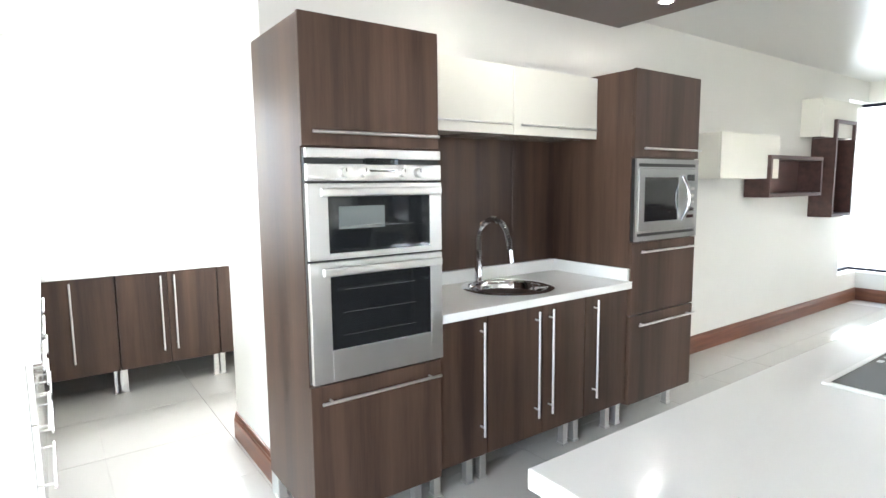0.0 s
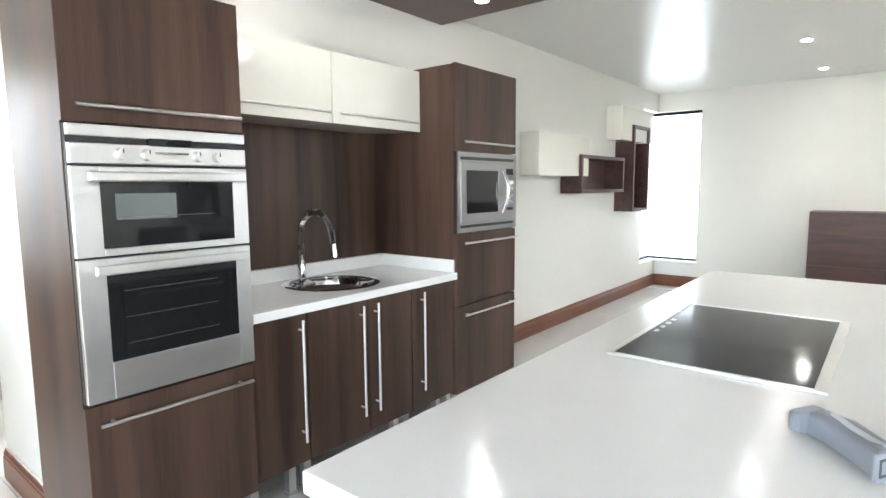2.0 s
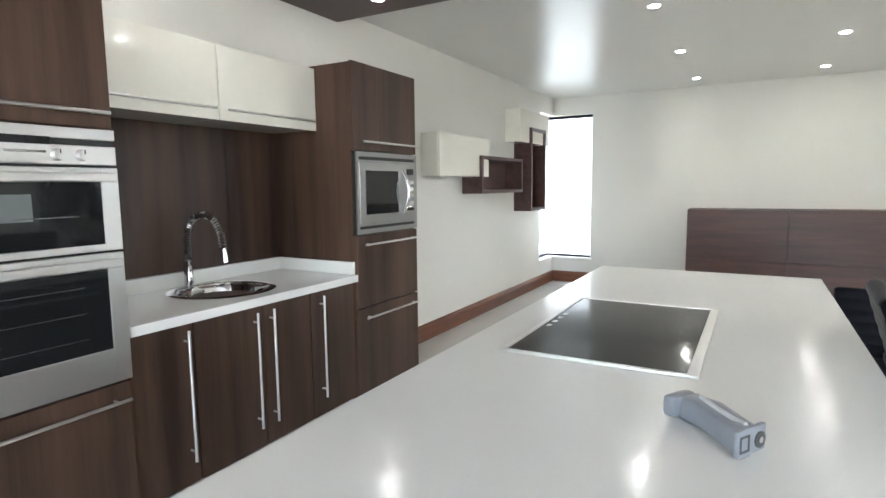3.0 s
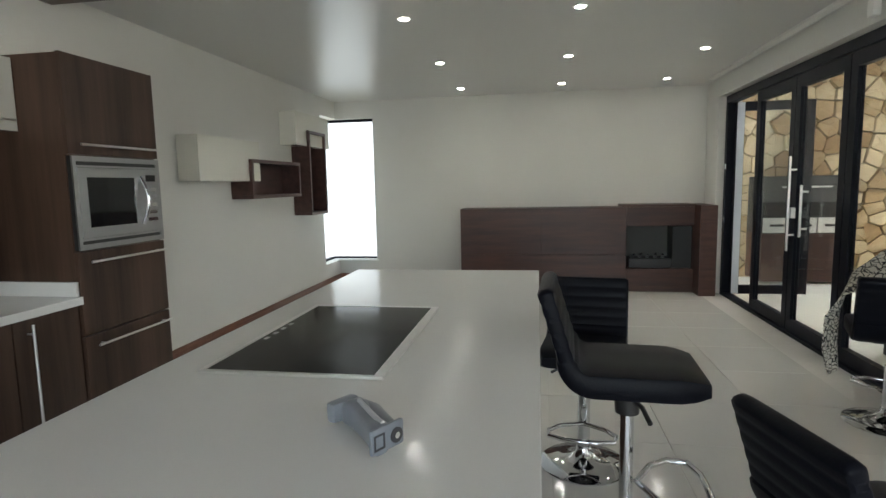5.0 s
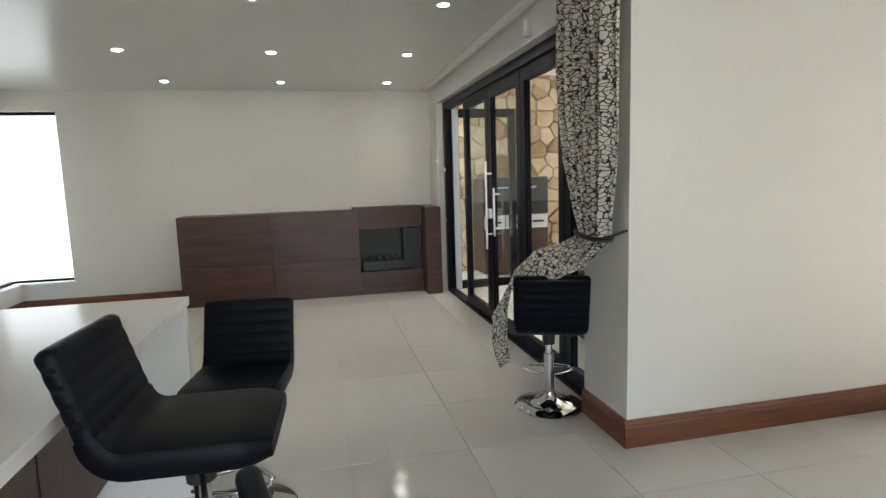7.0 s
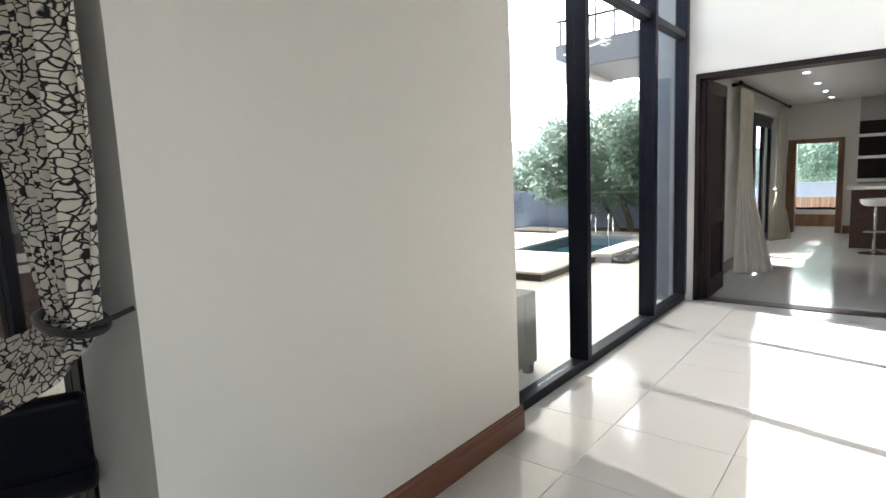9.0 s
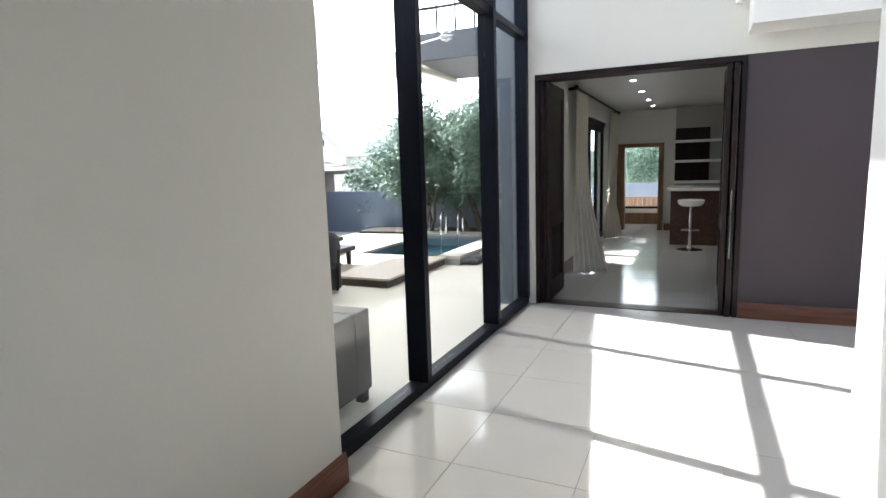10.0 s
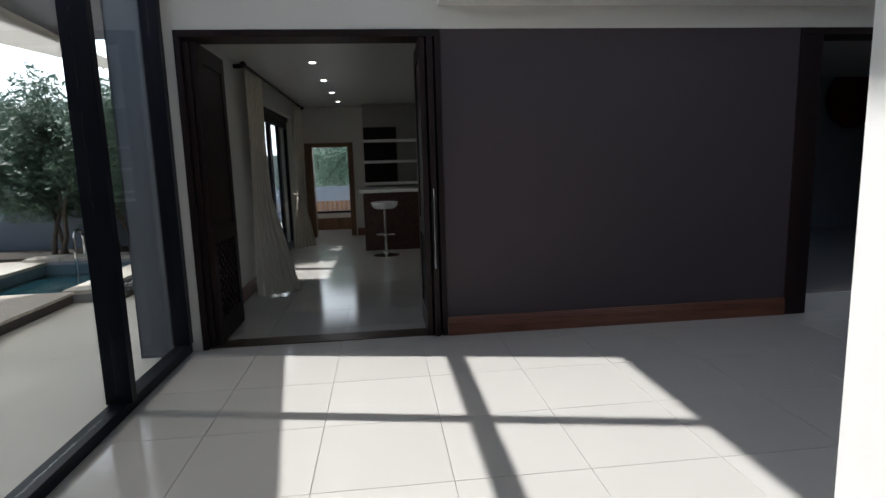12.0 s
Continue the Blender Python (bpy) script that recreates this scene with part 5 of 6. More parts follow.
# ---- deck, pool, planting bed ----
DECKM = wood("grey_brown_decking", (0.36, 0.31, 0.26), (0.62, 0.56, 0.49), stretch=(9, 0.7, 9), rough=0.6)
deck = structure("deck_base", boxes(((8.68, 5.44, -0.03), (10.40, 9.42, 0.06)), ((10.40, 7.30, -0.03), (12.9, 9.42, 0.06))), plain("dark_deck_frame", (0.05, 0.04, 0.035), 0.8, amount=0.1), "dark frame under the timber deck", "deck")
COPE = plain("pale_stone_coping", (0.58, 0.54, 0.47), 0.7, amount=0.07, scale=2, fine=40, bump_s=0.2)
LINER = plain("blue_grey_pool_liner", (0.11, 0.19, 0.24), 0.5, amount=0.1, scale=3)
pool = structure("pool", boxes(((10.42, 5.5, -1.3), (12.60, 6.95, -1.2)), ((10.42, 5.5, -1.2), (10.47, 6.95, 0.06)), ((12.55, 5.5, -1.2), (12.60, 6.95, 0.06)), ((10.47, 5.5, -1.2), (12.55, 5.55, 0.06)), ((10.47, 6.90, -1.2), (12.55, 6.95, 0.06))), LINER, "blue-grey swimming pool basin", "pool")
WATER = mat("pool_water", (0.02, 0.08, 0.10), 0.03)
bsdf(WATER).inputs["Transmission Weight"].default_value = 0.6
bsdf(WATER).inputs["IOR"].default_value = 1.33
bump(WATER, noise_tex(WATER, coords(WATER), 7, 2), 0.25, 0.02)
tagged(link("pool_water", boxes(((10.471, 5.551, -1.19), (12.549, 6.899, -0.07)),), WATER), "still dark blue pool water", "water", kind="structure")
ladder = thing("pool_ladder", "chrome pool ladder with two arched rails", "pool ladder")
for y in (6.05, 6.40):
    pts = [(12.66, y, 0.152), (12.66, y, 0.42)] + [(12.54 + 0.12 * math.cos(a), y, 0.44 + 0.12 * math.sin(a)) for a in (math.pi * i / 10 for i in range(11))] + [(12.41, y, 0.30), (12.40, y, -0.5)]
    part("rail", tube(pts, 0.021, 10), CHROME, ladder, "arched chrome rail", True)
for z in (-0.15, -0.40):
    part("rung", boxes(((12.37, 6.05, z), (12.43, 6.40, z + 0.02))), CHROME, ladder)
structure("planting_bed", boxes(((12.985, 3.95, -0.03), (13.95, 8.6, 0.12)), ((10.5, 4.95, -0.03), (12.98, 5.185, 0.02))), plain("dark_soil", (0.06, 0.05, 0.04), 0.95, amount=0.3, scale=8, fine=60, bump_s=0.6), "dark soil bed along the wall", "planting bed")
structure("garden_wall", boxes(((13.95, 3.95, -1.3), (14.15, 10.25, 0.93)), bev=0.01), GREYW, "blue-grey plastered garden wall", "wall")

PEB = plain("dark_pebbles", (0.09, 0.09, 0.095), 0.7, amount=0.3, scale=12, fine=60)
rnd = random.Random(7)
bm = bmesh.new()
for i in range(220):
    c = (rnd.uniform(10.4, 12.7), rnd.uniform(4.97, 5.17), 0.03)
    m = Matrix.LocRotScale(c, Euler((rnd.random(), rnd.random(), rnd.random() * 6)), (rnd.uniform(0.03, 0.07), rnd.uniform(0.025, 0.05), rnd.uniform(0.015, 0.03)))
    bmesh.ops.create_icosphere(bm, subdivisions=1, radius=1, matrix=m)
tagged(link("pebbles", bm, PEB, True), "dark pebbles beside the pool", "pebbles", kind="stuff")

# ---- trees ----
LEAF = mat("olive_green_leaves", (0.08, 0.13, 0.07), 0.5)
gi = nd(LEAF, "ShaderNodeNewGeometry")
ln(LEAF, ramp(LEAF, gi.outputs["Random Per Island"], [(0.0, (0.05, 0.105, 0.075)), (0.5, (0.10, 0.175, 0.13)), (1.0, (0.19, 0.27, 0.21))]), bsdf(LEAF).inputs["Base Color"])
lt = nd(LEAF, "ShaderNodeBsdfTranslucent")
lt.inputs[0].default_value = (0.22, 0.32, 0.22, 1)
lm = nd(LEAF, "ShaderNodeMixShader")
lm.inputs[0].default_value = 0.4
ln(LEAF, bsdf(LEAF).outputs[0], lm.inputs[1])
ln(LEAF, lt.outputs[0], lm.inputs[2])
ln(LEAF, lm.outputs[0], LEAF.node_tree.nodes["Material Output"].inputs[0])
BARK = plain("grey_brown_bark", (0.12, 0.10, 0.08), 0.9, amount=0.25, scale=8, fine=60, bump_s=0.5)


def tree(x, y, z, height, spread, seed, leaves=30000, label="leafy olive-green tree with several thin trunks"):
    r = random.Random(seed)
    t = thing("tree", label, "tree", "garden trees", at=(x, y, z))
    bm = bmesh.new()
    tips = []

    def limb(p, d, length, rad, depth):
        pts = [p]
        for i in range(4):
            d = (d + Vector((r.uniform(-0.25, 0.25), r.uniform(-0.25, 0.25), r.uniform(-0.05, 0.2)))).normalized()
            pts.append(pts[-1] + d * length / 4)
        for i, (a, b) in enumerate(zip(pts, pts[1:])):
            add_cyl(bm, a, b, rad * (1 - 0.15 * i), rad * (1 - 0.15 * (i + 1)), 7)
        tips.append(pts[-1])
        if depth:
            for k in range(3):
                side = Vector((r.uniform(-1, 1), r.uniform(-1, 1), r.uniform(0.1, 0.9))).normalized()
                limb(pts[2 + k % 3], (d * 0.4 + side).normalized(), length * 0.62, rad * 0.5, depth - 1)
    for k in range(3):
        limb(Vector((r.uniform(-0.15, 0.15), r.uniform(-0.25, 0.25), 0)), Vector((r.uniform(-0.3, 0.3), r.uniform(-0.4, 0.4), 1)).normalized(), height * 0.55, 0.04, 2)
    part("trunk", bm, BARK, t, "", True)
    # leaves gather in clumps round the twigs
    clumps = list(tips)
    while len(clumps) < 70:
        a = r.uniform(0, 2 * math.pi)
        e = r.uniform(-0.95, 1.0)
        k = r.uniform(0.45, 1.0)
        clumps.append(Vector((spread * 0.8 * k * math.cos(a) * math.sqrt(max(0.05, 1 - e * e)), spread * k * math.sin(a) * math.sqrt(max(0.05, 1 - e * e)), height * (0.58 + 0.40 * e * k))))
    verts, faces = [], []
    for i in range(leaves):
        c = clumps[r.randrange(len(clumps))]
        p = c + Vector((r.gauss(0, 0.15), r.gauss(0, 0.15), r.gauss(0, 0.13)))
        u = Vector((r.uniform(-1, 1), r.uniform(-1, 1), r.uniform(-1, 1))).normalized()
        v = u.orthogonal().normalized()
        s = r.uniform(0.034, 0.066)
        n = len(verts)
        verts += [p - u * s, p + v * s * 0.38, p + u * s, p - v * s * 0.38]
        faces.append((n, n + 1, n + 2, n + 3))
    me = bpy.data.meshes.new("crown")
    me.from_pydata([tuple(q) for q in verts], [], faces)
    me.materials.append(LEAF)
    ob = new("crown", me)
    ob.parent = t
    tagged(ob, "loose olive-green crown")


tree(13.2, 7.05, 0.11, 2.35, 1.0, 3)
tree(13.35, 6.10, 0.11, 2.5, 1.1, 5, 32000)
tree(13.3, 5.05, 0.11, 2.35, 1.05, 8)
tree(14.8, 8.6, -0.6, 2.6, 1.2, 11, 14000)
tree(20.5, 3.1, -0.2, 2.6, 1.6, 14, 14000, "green tree behind the lobby window")
structure("far_garden_wall", boxes(((18.9, 0.5, -1.3), (19.1, 6.5, 0.83)),), GREYW, "blue-grey garden wall behind the lobby", "wall")
fen = thing("low_fence", "low brown wooden fence outside the lobby", "fence")
for i in range(22):
    part("board", boxes(((17.9, 1.6 + 0.11 * i, -0.03), (17.92, 1.70 + 0.11 * i, 0.52))), DOORW, fen)

# ---- shade sail ----
SAIL = mat("pale_beige_shade_cloth", (0.80, 0.77, 0.70), 0.85)
ts = nd(SAIL, "ShaderNodeBsdfTranslucent")
ts.inputs[0].default_value = (0.62, 0.56, 0.46, 1)
holes = nd(SAIL, "ShaderNodeBsdfTransparent")
mxs, mxh = nd(SAIL, "ShaderNodeMixShader"), nd(SAIL, "ShaderNodeMixShader")
mxs.inputs[0].default_value = 0.5
mxh.inputs[0].default_value = 0.28      # open weave
ln(SAIL, bsdf(SAIL).outputs[0], mxs.inputs[1])
ln(SAIL, ts.outputs[0], mxs.inputs[2])
ln(SAIL, mxs.outputs[0], mxh.inputs[1])
ln(SAIL, holes.outputs[0], mxh.inputs[2])
ln(SAIL, mxh.outputs[0], SAIL.node_tree.nodes["Material Output"].inputs[0])
bump(SAIL, noise_tex(SAIL, coords(SAIL), 260, 2), 0.1, 0.001)


def shade_sail(corners, sag=0.10, pull=0.035, n=24):
    t = thing("shade_sail", "beige shade sail stretched over the patio", "shade sail")
    a, b, c, d = (Vector(p) for p in corners)
    bm = bmesh.new()
    grid = []
    mid = (a + b + c + d) / 4
    for i in range(n + 1):
        row = []
        for j in range(n + 1):
            u, v = i / n, j / n
            p = (a * (1 - u) + b * u) * (1 - v) + (d * (1 - u) + c * u) * v
            e = max(4 * u * (1 - u) * (abs(2 * v - 1) ** 2), 4 * v * (1 - v) * (abs(2 * u - 1) ** 2))
            p = p.lerp(mid, pull * e)
            p.z -= sag * 16 * u * (1 - u) * v * (1 - v)
            row.append(bm.verts.new(p))
        grid.append(row)
    for i in range(n):
        for j in range(n):
            bm.faces.new((grid[i][j], grid[i + 1][j], grid[i + 1][j + 1], grid[i][j + 1]))
    cloth(part("cloth", bm, SAIL, t, "", True))
    for p, q in ((b, b + Vector((0.5, 0.05, 0.03))),):
        part("shackle", bar(p, q, 0.012, seg=8), STEEL, t, "steel cable", True)
    return t


shade_sail(((4.9, 4.02, 2.34), (12.9, 5.35, 2.66), (10.6, 8.6, 3.35), (3.4, 8.9, 3.5)))
post = thing("sail_post", "slim steel post of the shade sail", "post")
part("pole", bar((13.42, 5.4, -0.03), (13.42, 5.4, 2.75), 0.035, seg=16), STEEL, post, "", True)

# ---- the house's own upper floor over the terrace ----
wing = thing("balcony", "grey balcony of the upper floor with a dark rail", "balcony")
part("fascia", boxes(((8.62, 3.95, 2.60), (8.70, 5.15, 2.88)), ((8.70, 5.07, 2.60), (10.2, 5.15, 2.88))), plain("dark_grey_fascia", (0.10, 0.11, 0.13), 0.6, amount=0.05), wing, "dark grey fascia")
part("slab", boxes(((8.70, 3.94, 2.62), (10.2, 5.07, 2.86)), ((10.201, 3.94, 2.62), (14.4, 4.74, 2.86))), GREYR, wing)
for i in range(6):
    part("baluster", bar((8.66, 4.0 + 0.22 * i, 2.88), (8.66, 4.0 + 0.22 * i, 3.75), 0.012, seg=8), ALU, wing)
for z in (3.15, 3.45, 3.75):
    part("rail", bar((8.66, 3.95, z), (8.66, 5.15, z), 0.016, seg=8), ALU, wing)
structure("wall_wing_outside", boxes(((8.60, 3.801, -0.03), (8.72, 3.93, 2.79)), ((8.72, 3.801, 2.45), (15.5, 3.93, 2.79))), GREYR, "grey rendered outside of the wing", "wall")

# ---- neighbours ----
ROOFT = plain("red_grey_roof_tile", (0.42, 0.33, 0.27), 0.8, amount=0.2, scale=2, fine=20, bump_s=0.3)
CLAD = wood("dark_brown_cladding", (0.035, 0.02, 0.016), (0.085, 0.052, 0.042), stretch=(0.6, 9, 9), rough=0.6)


def roof_tiles(parent, eave, ridge, lo, hi, courses, name="roof", hip=0.0):
    """Ribbed tile courses sloping from the eave up to the ridge, along x."""
    bm = bmesh.new()
    (ye, ze), (yr, zr) = eave, ridge
    step = 0.11
    n = int((hi - lo) / step)
    for k in range(courses):
        f0, f1 = k / courses, (k + 1.12) / courses
        y0, z0 = ye + (yr - ye) * f0, ze + (zr - ze) * f0 + 0.03
        y1, z1 = ye + (yr - ye) * f1, ze + (zr - ze) * f1
        prev = None
        for i in range(n * 4 + 1):
            x = lo + (hi - lo) * i / (n * 4)
            xa, xb = min(x, hi - hip * f0), min(x, hi - hip * f1)
            w_ = 0.02 * math.sin(math.pi * i / 2)
            cur = (bm.verts.new((xa, y0, z0 + w_)), bm.verts.new((xb, y1, z1 + w_)))
            if prev:
                bm.faces.new((prev[0], cur[0], cur[1], prev[1]))
            prev = cur
    return part(name, bm, ROOFT, parent, "weathered ribbed roof tiles")


def timber_fence():
    t = thing("timber_fence", "dark brown horizontal board fence behind the deck", "fence")
    for x in (6.0, 8.4, 10.8, 13.05):
        part("post", boxes(((x - 0.05, 9.53, -0.03), (x + 0.05, 9.63, 1.24))), CLAD, t)
    for k in range(9):
        part("board", boxes(((5.5, 9.50, -0.02 + 0.14 * k), (13.12, 9.528, 0.115 + 0.14 * k)), bev=0.003), CLAD, t)
    part("capping", boxes(((5.5, 9.49, 1.242), (13.12, 9.64, 1.262)), bev=0.003), plain("grey_capping", (0.30, 0.30, 0.31), 0.6, amount=0.06), t, "pale grey top capping")


def timber_house():
    t = thing("timber_outbuilding", "dark timber-clad outbuilding with a tiled roof", "building")
    part("wall", boxes(((5.5, 10.62, -1.3), (15.0, 10.9, 1.36))), CLAD, t)
    for k in range(13):
        part("cladding_board", boxes(((5.5, 10.59, -0.6 + 0.15 * k), (15.0, 10.62, -0.458 + 0.15 * k))), CLAD, t)
    roof_tiles(t, (10.1, 1.42), (13.4, 2.6), 5.2, 15.6, 14, hip=5.0)
    part("eave_board", boxes(((5.2, 10.12, 1.33), (15.5, 10.16, 1.42))), DARKW, t)
    part("soffit", boxes(((5.2, 10.16, 1.37), (15.5, 13.5, 1.40))), DARKW, t)
    u = part("upper_storey", boxes(((11.6, 13.0, 1.7), (13.35, 16, 3.6)), ((14.08, 13.0, 1.7), (15.15, 16, 3.6)), ((13.35, 13.0, 1.7), (14.08, 16, 2.22)), ((13.35, 13.0, 2.92), (14.08, 16, 3.6))), GREYR, t, "grey upper storey")
    part("upper_window", boxes(((13.35, 13.2, 2.22), (14.08, 13.24, 2.92))), GLASS, u)
    roof_tiles(t, (12.5, 3.56), (15.5, 4.7), 11.0, 15.6, 10, hip=2.6)


HROOF = plain("pale_grey_roof_tile", (0.42, 0.43, 0.45), 0.8, amount=0.12, scale=1, fine=12, bump_s=0.3)


def white_house(x, y0, y1, eave, ridge, gy, gw, gh, label):
    """A long white house whose roof rises away from the patio, with a cross gable at gy."""
    t = thing("white_house", label, "house", "white houses")
    part("wall", boxes(((x, y0, -1.3), (x + 8, y1, eave))), WHITEP, t)
    n = 12
    for s_, xa in ((1, x - 0.4), (-1, x + 8.4)):
        r_ = bmesh.new()
        for k in range(n):
            a, b = k / n, (k + 1.15) / n
            za, zb = eave - 0.1 + (ridge - eave) * a + 0.07, eave - 0.1 + (ridge - eave) * b
            q = [(xa + s_ * 4.4 * a, y0 - 0.4, za), (xa + s_ * 4.4 * b, y0 - 0.4, zb), (xa + s_ * 4.4 * b, y1 + 0.4, zb), (xa + s_ * 4.4 * a, y1 + 0.4, za)]
            lip = [r_.verts.new(p) for p in q] + [r_.verts.new((p[0], p[1], p[2] - 0.09)) for p in q]
            for f in ((0, 1, 2, 3), (7, 6, 5, 4), (0, 3, 7, 4), (1, 5, 6, 2), (0, 4, 5, 1), (2, 6, 7, 3)):
                r_.faces.new([lip[i] for i in f])
        part("roof", r_, HROOF, t, "pale grey tiled roof in courses")
    g = bmesh.new()
    tri = [(gy - gw, eave - 1.0), (gy + gw, eave - 1.0), (gy + gw, eave), (gy, eave + gh), (gy - gw, eave)]
    a = [g.verts.new((x - 0.5, p, q)) for p, q in tri]
    b = [g.verts.new((x + 3.5, p, q)) for p, q in tri]
    g.faces.new(a)
    g.faces.new(b[::-1])
    for i in range(5):
        j = (i + 1) % 5
        g.faces.new((a[i], b[i], b[j], a[j]))
    gab = part("gable", g, WHITEP, t, "white pointed gable")
    for s_ in (-1, 1):
        r_ = bmesh.new()
        q = [(gy + s_ * (gw + 0.2), eave - 0.14), (gy, eave + gh + 0.04), (gy, eave + gh + 0.14), (gy + s_ * (gw + 0.2), eave - 0.04)]
        f0 = [r_.verts.new((x - 0.62, p, z_)) for p, z_ in q]
        f1 = [r_.verts.new((x + 3.5, p, z_)) for p, z_ in q]
        r_.faces.new(f0)
        r_.faces.new(f1[::-1])
        for i in range(4):
            j = (i + 1) % 4
            r_.faces.new((f0[i], f1[i], f1[j], f0[j]))
        part("gable_roof", r_, HROOF, t)
    part("vent", boxes(((x - 0.54, gy - 0.09, eave + gh * 0.45), (x - 0.505, gy + 0.09, eave + gh * 0.72))), BLACK, gab, "small dark vent")
    part("window", boxes(((x - 0.05, gy - 1.6, eave - 1.6), (x - 0.01, gy - 1.1, eave - 0.8))), BLACKG, t)


timber_fence()
timber_house()
white_house(30.5, 17.5, 24.5, 2.25, 3.45, 21.8, 1.5, 1.33, "white plastered house with a pointed gable and pale roof")
white_house(37.0, 29.5, 37.0, 2.4, 3.6, 33.5, 1.6, 1.4, "white plastered house with a pale roof farther off")
structure("backdrop_hill", boxes(((60, -60, -1.3), (61, 60, 2.6)), ((-60, 75, -1.3), (60, 76, 2.8))), plain("hazy_green", (0.30, 0.34, 0.31), 0.9, amount=0.15, scale=0.2, fine=2), "hazy far tree line", "backdrop")
structure("backdrop_sky", boxes(((90, -90, -1.3), (91, 90, 70)), ((-90, 90, -1.3), (90, 91, 70))), HAZE, "bright white hazy sky at the horizon", "backdrop")

# ---- small fittings ----
det = thing("alarm_sensor", "small white alarm sensor high on the wall", "sensor", at=(EX - 0.001, 4.7, 2.36))
part("case", boxes(((-0.05, -0.035, -0.06), (0.0, 0.035, 0.05)), bev=0.012), WHITEP, det, "", True)
wlight = thing("wall_light", "small white cylinder wall light above the wide doorway", "wall light", at=(8.30, 1.74, 2.69))
part("cylinder", lathe([(0.030, 0.0), (0.032, 0.004), (0.032, 0.20), (0.028, 0.206)], 20), WHITEP, wlight, "", True)
part("arm", boxes(((0.025, -0.012, 0.09), (0.079, 0.012, 0.13)), bev=0.003), WHITEP, wlight)
lampo = thing("outdoor_lamp", "flower-shaped white lamp on a thin arm outside", "lamp", at=(8.50, 4.48, 2.78))
part("arm", bar((0.10, 0.55, -0.03), (0, 0.0, 0.02), 0.010, seg=8), STEEL, lampo, "thin steel arm", True)
for i in range(8):
    a = 2 * math.pi * i / 8
    part("petal", lathe([(0.004, -0.012), (0.022, -0.006), (0.028, 0.0), (0.022, 0.006), (0.004, 0.012)], 12, (0, 0.0 + 0.05 * math.cos(a), 0.02 + 0.05 * math.sin(a))), WHITEP, lampo, "white petal", True)
part("centre", lathe([(0.005, -0.02), (0.026, -0.01), (0.03, 0), (0.026, 0.01), (0.005, 0.02)], 14, (0, 0, 0.02)), WHITEP, lampo, "", True)

# ---- pieces: stones, deck boards, coping, floor tiles ----
STONE = mat("honey_sandstone", (0.45, 0.34, 0.20), 0.85)
oi = nd(STONE, "ShaderNodeObjectInfo")
vv = coords(STONE)
n1 = noise_tex(STONE, vv, 6, 5)
mxx = nd(STONE, "ShaderNodeMath")
mxx.operation = 'MULTIPLY_ADD'
ln(STONE, n1, mxx.inputs[0])
mxx.inputs[1].default_value = 0.7
ln(STONE, oi.outputs["Random"], mxx.inputs[2])
ln(STONE, ramp(STONE, mxx.outputs[0], [(0.2, (0.22, 0.125, 0.052)), (0.7, (0.38, 0.265, 0.14)), (1.3, (0.54, 0.44, 0.29))]), bsdf(STONE).inputs["Base Color"])
bump(STONE, noise_tex(STONE, vv, 25, 6), 0.6, 0.012)
stone_wall = bpy.data.objects["stone_wall_core"]


def clip_half(poly, p, n):
    """The part of a flat polygon on the near side of the line through p with normal n."""
    out = []
    for i, a in enumerate(poly):
        b = poly[(i + 1) % len(poly)]
        da, db = (a - p).dot(n), (b - p).dot(n)
        if da <= 0:
            out.append(a)
        if da * db < 0:
            out.append(a + (b - a) * (da / (da - db)))
    return out


def rubble(x0, x1, z0, z1, seed):
    """Irregular interlocking stones with recessed joints."""
    r = random.Random(seed)
    seeds = []
    z = z0
    while z < z1:
        h = r.uniform(0.13, 0.23)
        x = x0 - r.uniform(0, 0.3)
        while x < x1 + 0.2:
            w = r.uniform(0.15, 0.36)
            seeds.append(Vector((x + w / 2, z + h / 2 + r.uniform(-0.075, 0.075))))
            x += w
        z += h
    for c in seeds:
        poly = [Vector(p) for p in ((x0, z0), (x1, z0), (x1, z1), (x0, z1))]
        for o in seeds:
            d = o - c
            if 0 < d.length < 0.9 and poly:
                n = d.normalized()
                poly = clip_half(poly, c + d / 2 - n * r.uniform(0.002, 0.007), n)
        if len(poly) < 3:
            continue
        mid = sum(poly, Vector((0, 0))) / len(poly)
        bm = bmesh.new()
        # cut the corners so that the stones look worn
        rim = []
        for i, a in enumerate(poly):
            for b in (poly[i - 1], poly[(i + 1) % len(poly)]):
                rim.append(a.lerp(b, 0.09))
        k = len(rim)
        deep = r.uniform(0.03, 0.075)
        rings = []
        for f, y in ((1.0, 0.0), (0.985, -0.7), (0.93, -1.0)):
            rings.append([bm.verts.new(((q.x - mid.x) * f, y * deep + (r.uniform(-0.008, 0.008) if y else 0), (q.y - mid.y) * f)) for q in rim])
        for lo, hi in zip(rings, rings[1:]):
            for i in range(k):
                j = (i + 1) % k
                bm.faces.new((lo[i], lo[j], hi[j], hi[i]))
        top = bm.verts.new((0, -deep * r.uniform(1.0, 1.2), 0))
        for i in range(k):
            bm.faces.new((rings[-1][i], rings[-1][(i + 1) % k], top))
        bmesh.ops.recalc_face_normals(bm, faces=bm.faces[:])
        me = bpy.data.meshes.new("stone")
        bm.to_mesh(me)
        bm.free()
        me.materials.append(STONE)
        ob = new("stone", me)
        ob.location = (mid.x, 9.14, mid.y)
        ob.parent = stone_wall


rubble(2.92, 5.98, -0.03, 3.5, 4)


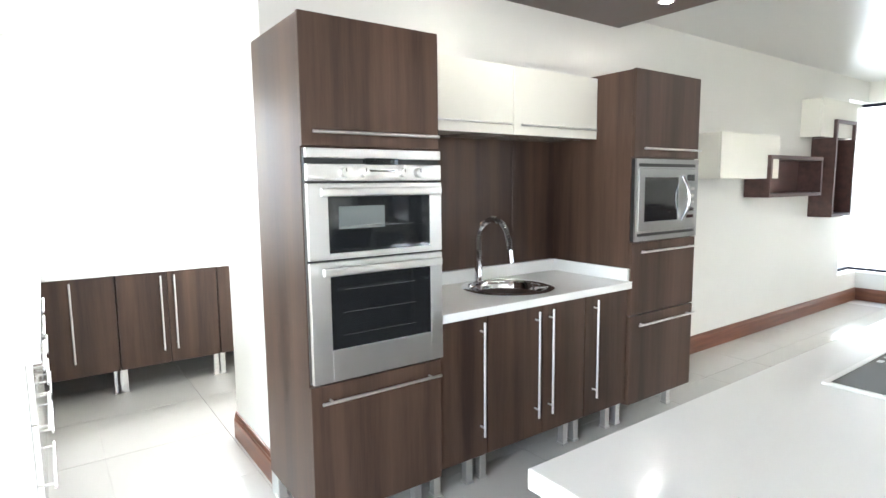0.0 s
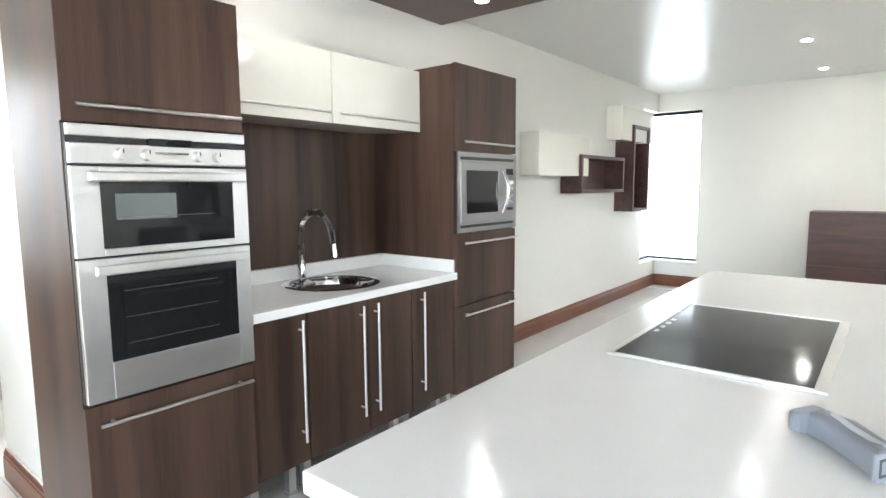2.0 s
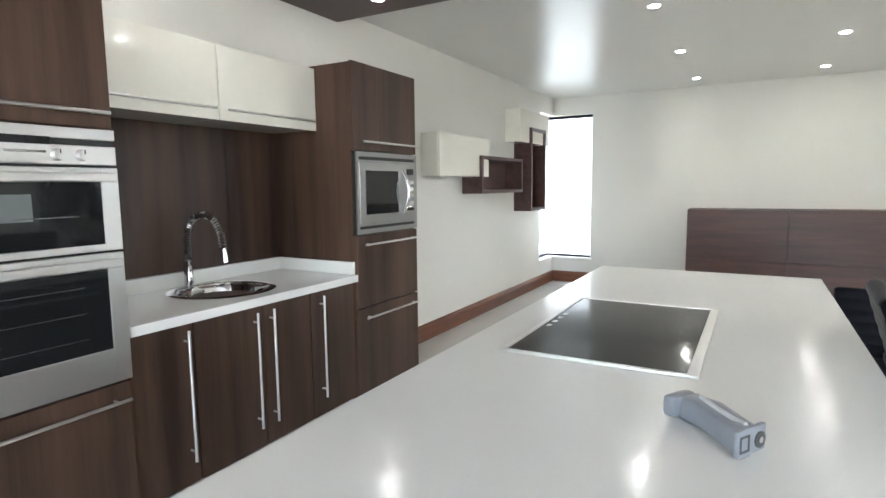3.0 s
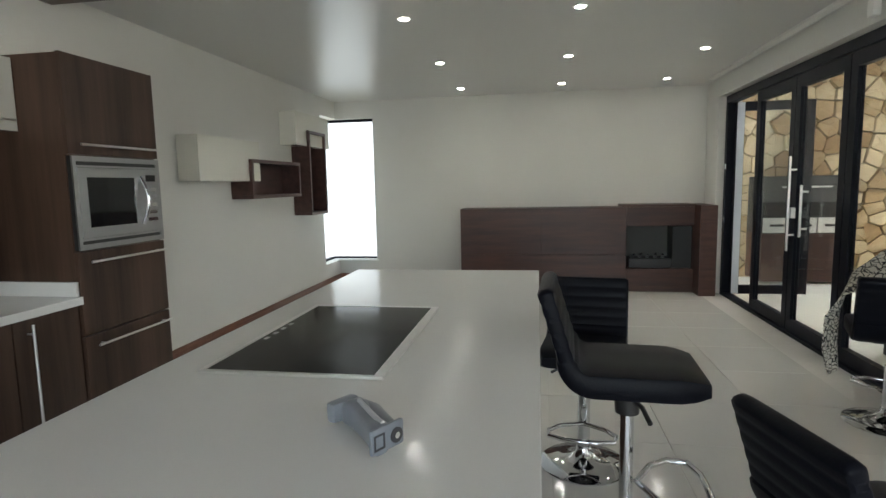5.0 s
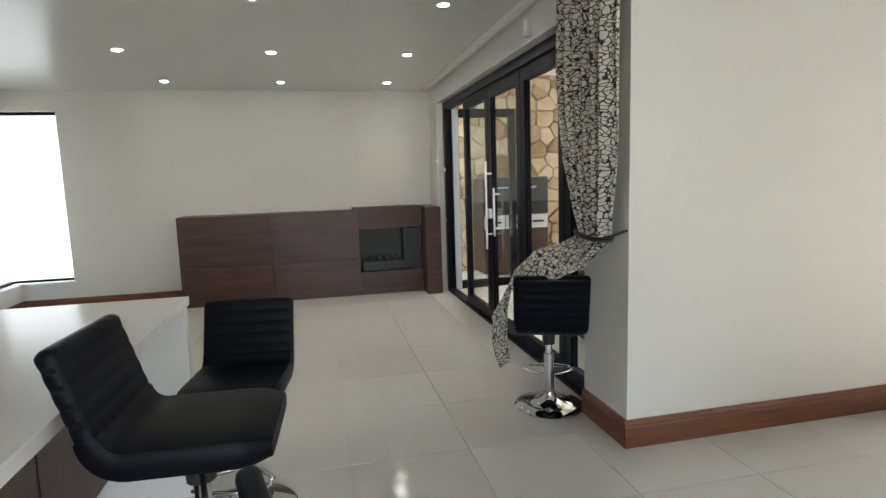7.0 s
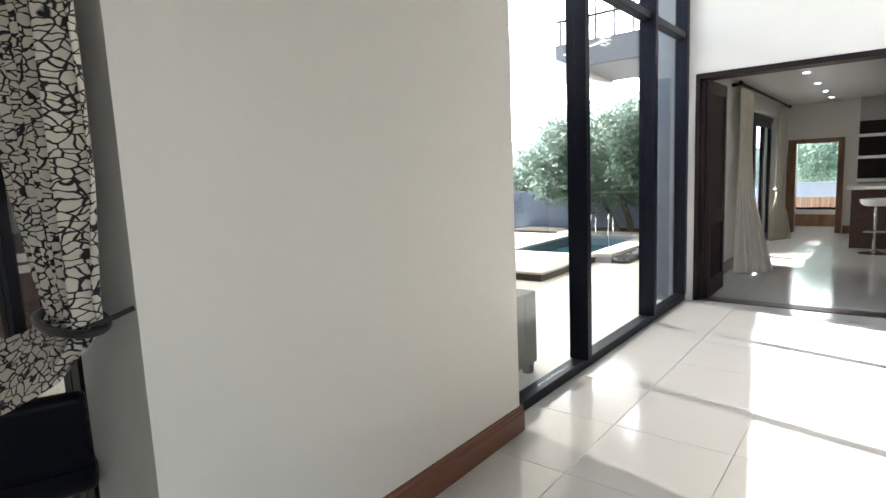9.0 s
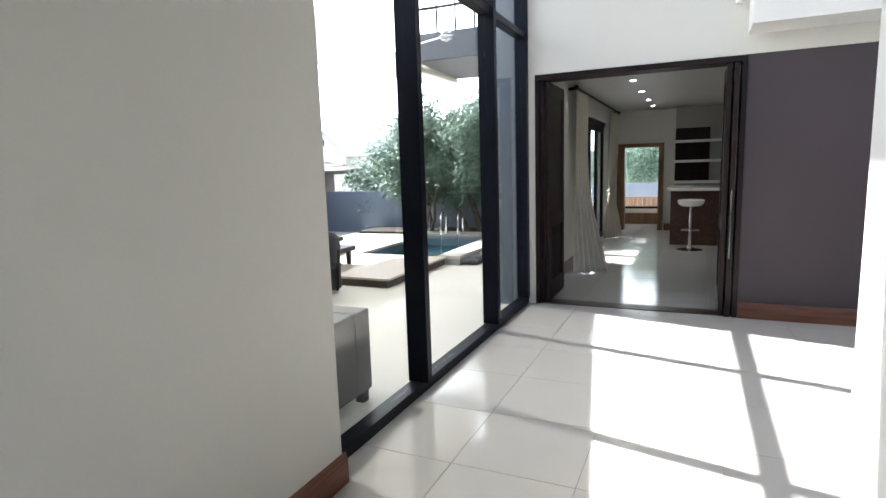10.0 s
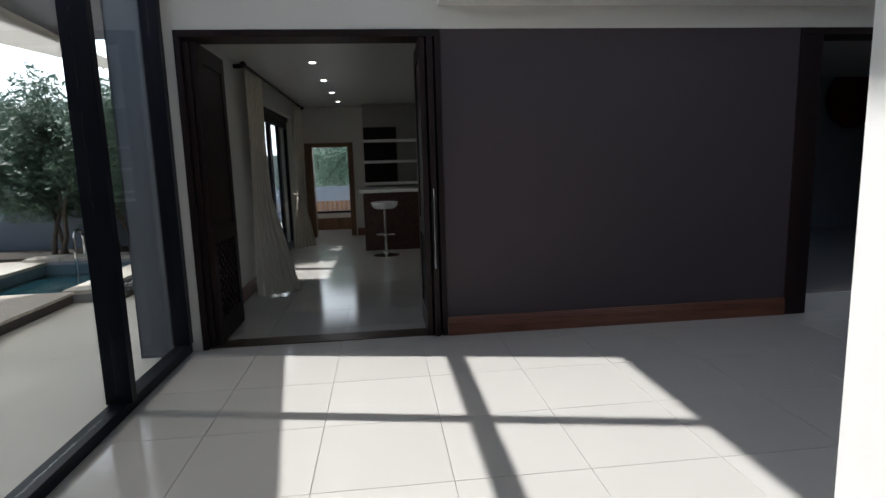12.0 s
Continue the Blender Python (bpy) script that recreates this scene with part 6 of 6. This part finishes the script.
def shared(name, bm, material):
    me = bpy.data.meshes.new(name)
    bmesh.ops.recalc_face_normals(bm, faces=bm.faces[:])
    bm.to_mesh(me)
    bm.free()
    me.materials.append(material)
    return me


def lay(name, me, at, parent):
    ob = new(name, me)
    ob.location = at
    ob.parent = parent
    return ob


plank = shared("plank", boxes(((0, 0, 0), (0.108, 4.0, 0.03)), bev=0.003), DECKM)
for i in range(15):
    lay("plank", plank, (8.665 + 0.1165 * i, 5.42, 0.062), deck)
plank2 = shared("plank", boxes(((0, 0, 0), (0.108, 2.12, 0.03)), bev=0.003), DECKM)
for i in range(21):
    lay("plank", plank2, (10.42 + 0.1165 * i, 7.30, 0.062), deck)
cope_x = shared("coping_stone", boxes(((0, 0, 0), (0.49, 0.36, 0.045)), bev=0.006), COPE)
cope_y = shared("coping_stone", boxes(((0, 0, 0), (0.42, 0.49, 0.045)), bev=0.006), COPE)
for i in range(5):
    lay("coping_stone", cope_x, (10.42 + 0.494 * i, 5.19, 0.061), pool)
    lay("coping_stone", cope_x, (10.42 + 0.494 * i, 6.90, 0.061), pool)
for i in range(4):
    lay("coping_stone", cope_y, (12.60, 5.19 + 0.515 * i, 0.062 + 0.045), pool)
structure("pool_surround", boxes(((12.601, 5.19, -0.03), (12.98, 7.28, 0.106)), ((10.401, 5.19, -0.03), (12.60, 5.499, 0.06)), ((10.401, 6.951, -0.03), (12.60, 7.295, 0.06))), GREYR, "grey rendered pool surround", "pool surround")

# floor tiles on a 0.6 m grid
oi = nd(TILE, "ShaderNodeObjectInfo")
old = bsdf(TILE).inputs["Base Color"].links[0].from_socket
mt = nd(TILE, "ShaderNodeMix")
mt.data_type = 'RGBA'
mt.blend_type = 'MULTIPLY'
mt.inputs[0].default_value = 1.0
ln(TILE, old, mt.inputs[6])
ln(TILE, ramp(TILE, oi.outputs["Random"], [(0.0, (0.955, 0.955, 0.95)), (1.0, (1, 1, 1))]), mt.inputs[7])
ln(TILE, mt.outputs[2], bsdf(TILE).inputs["Base Color"])
floor_ob = bpy.data.objects["floor"]
tile = shared("tile", boxes(((0.0015, 0.0015, -0.006), (0.5985, 0.5985, 0.0)), bev=0.0008), TILE)
rest = bmesh.new()
count = 0
X0, Y0, S = 6.36 - 0.6 * 19, 1.869 - 0.6 * 9, 0.6


def solid(x, y):
    """Inside a wall or outside the rooms."""
    if x > 3.0 and y > 3.5:
        return True
    return x < -4.7 or y < -3.3 or (y > 1.3 and -2.7 < x < -2.4 and y < 4.2) or (x < -2.07 and y > 4.2)


for i in range(36):
    for j in range(19):
        x, y = X0 + S * i, Y0 + S * j
        if solid(x + 0.3, y + 0.3) or x > 16.2:
            continue
        near = (-0.6 < x < 8.4 and -0.6 < y < 3.3) or (0.2 < x < 2.9 and 3.2 <= y < 8.0)
        if near and count < 290:
            lay("tile", tile, (x, y, 0), floor_ob)
            count += 1
        else:
            add_box(rest, (x + 0.0015, y + 0.0015, -0.006), (min(x + 0.5985, 16.29), y + 0.5985, 0.0))
ob = part("tiles", rest, TILE, floor_ob)
ob["kind"] = "stuff"
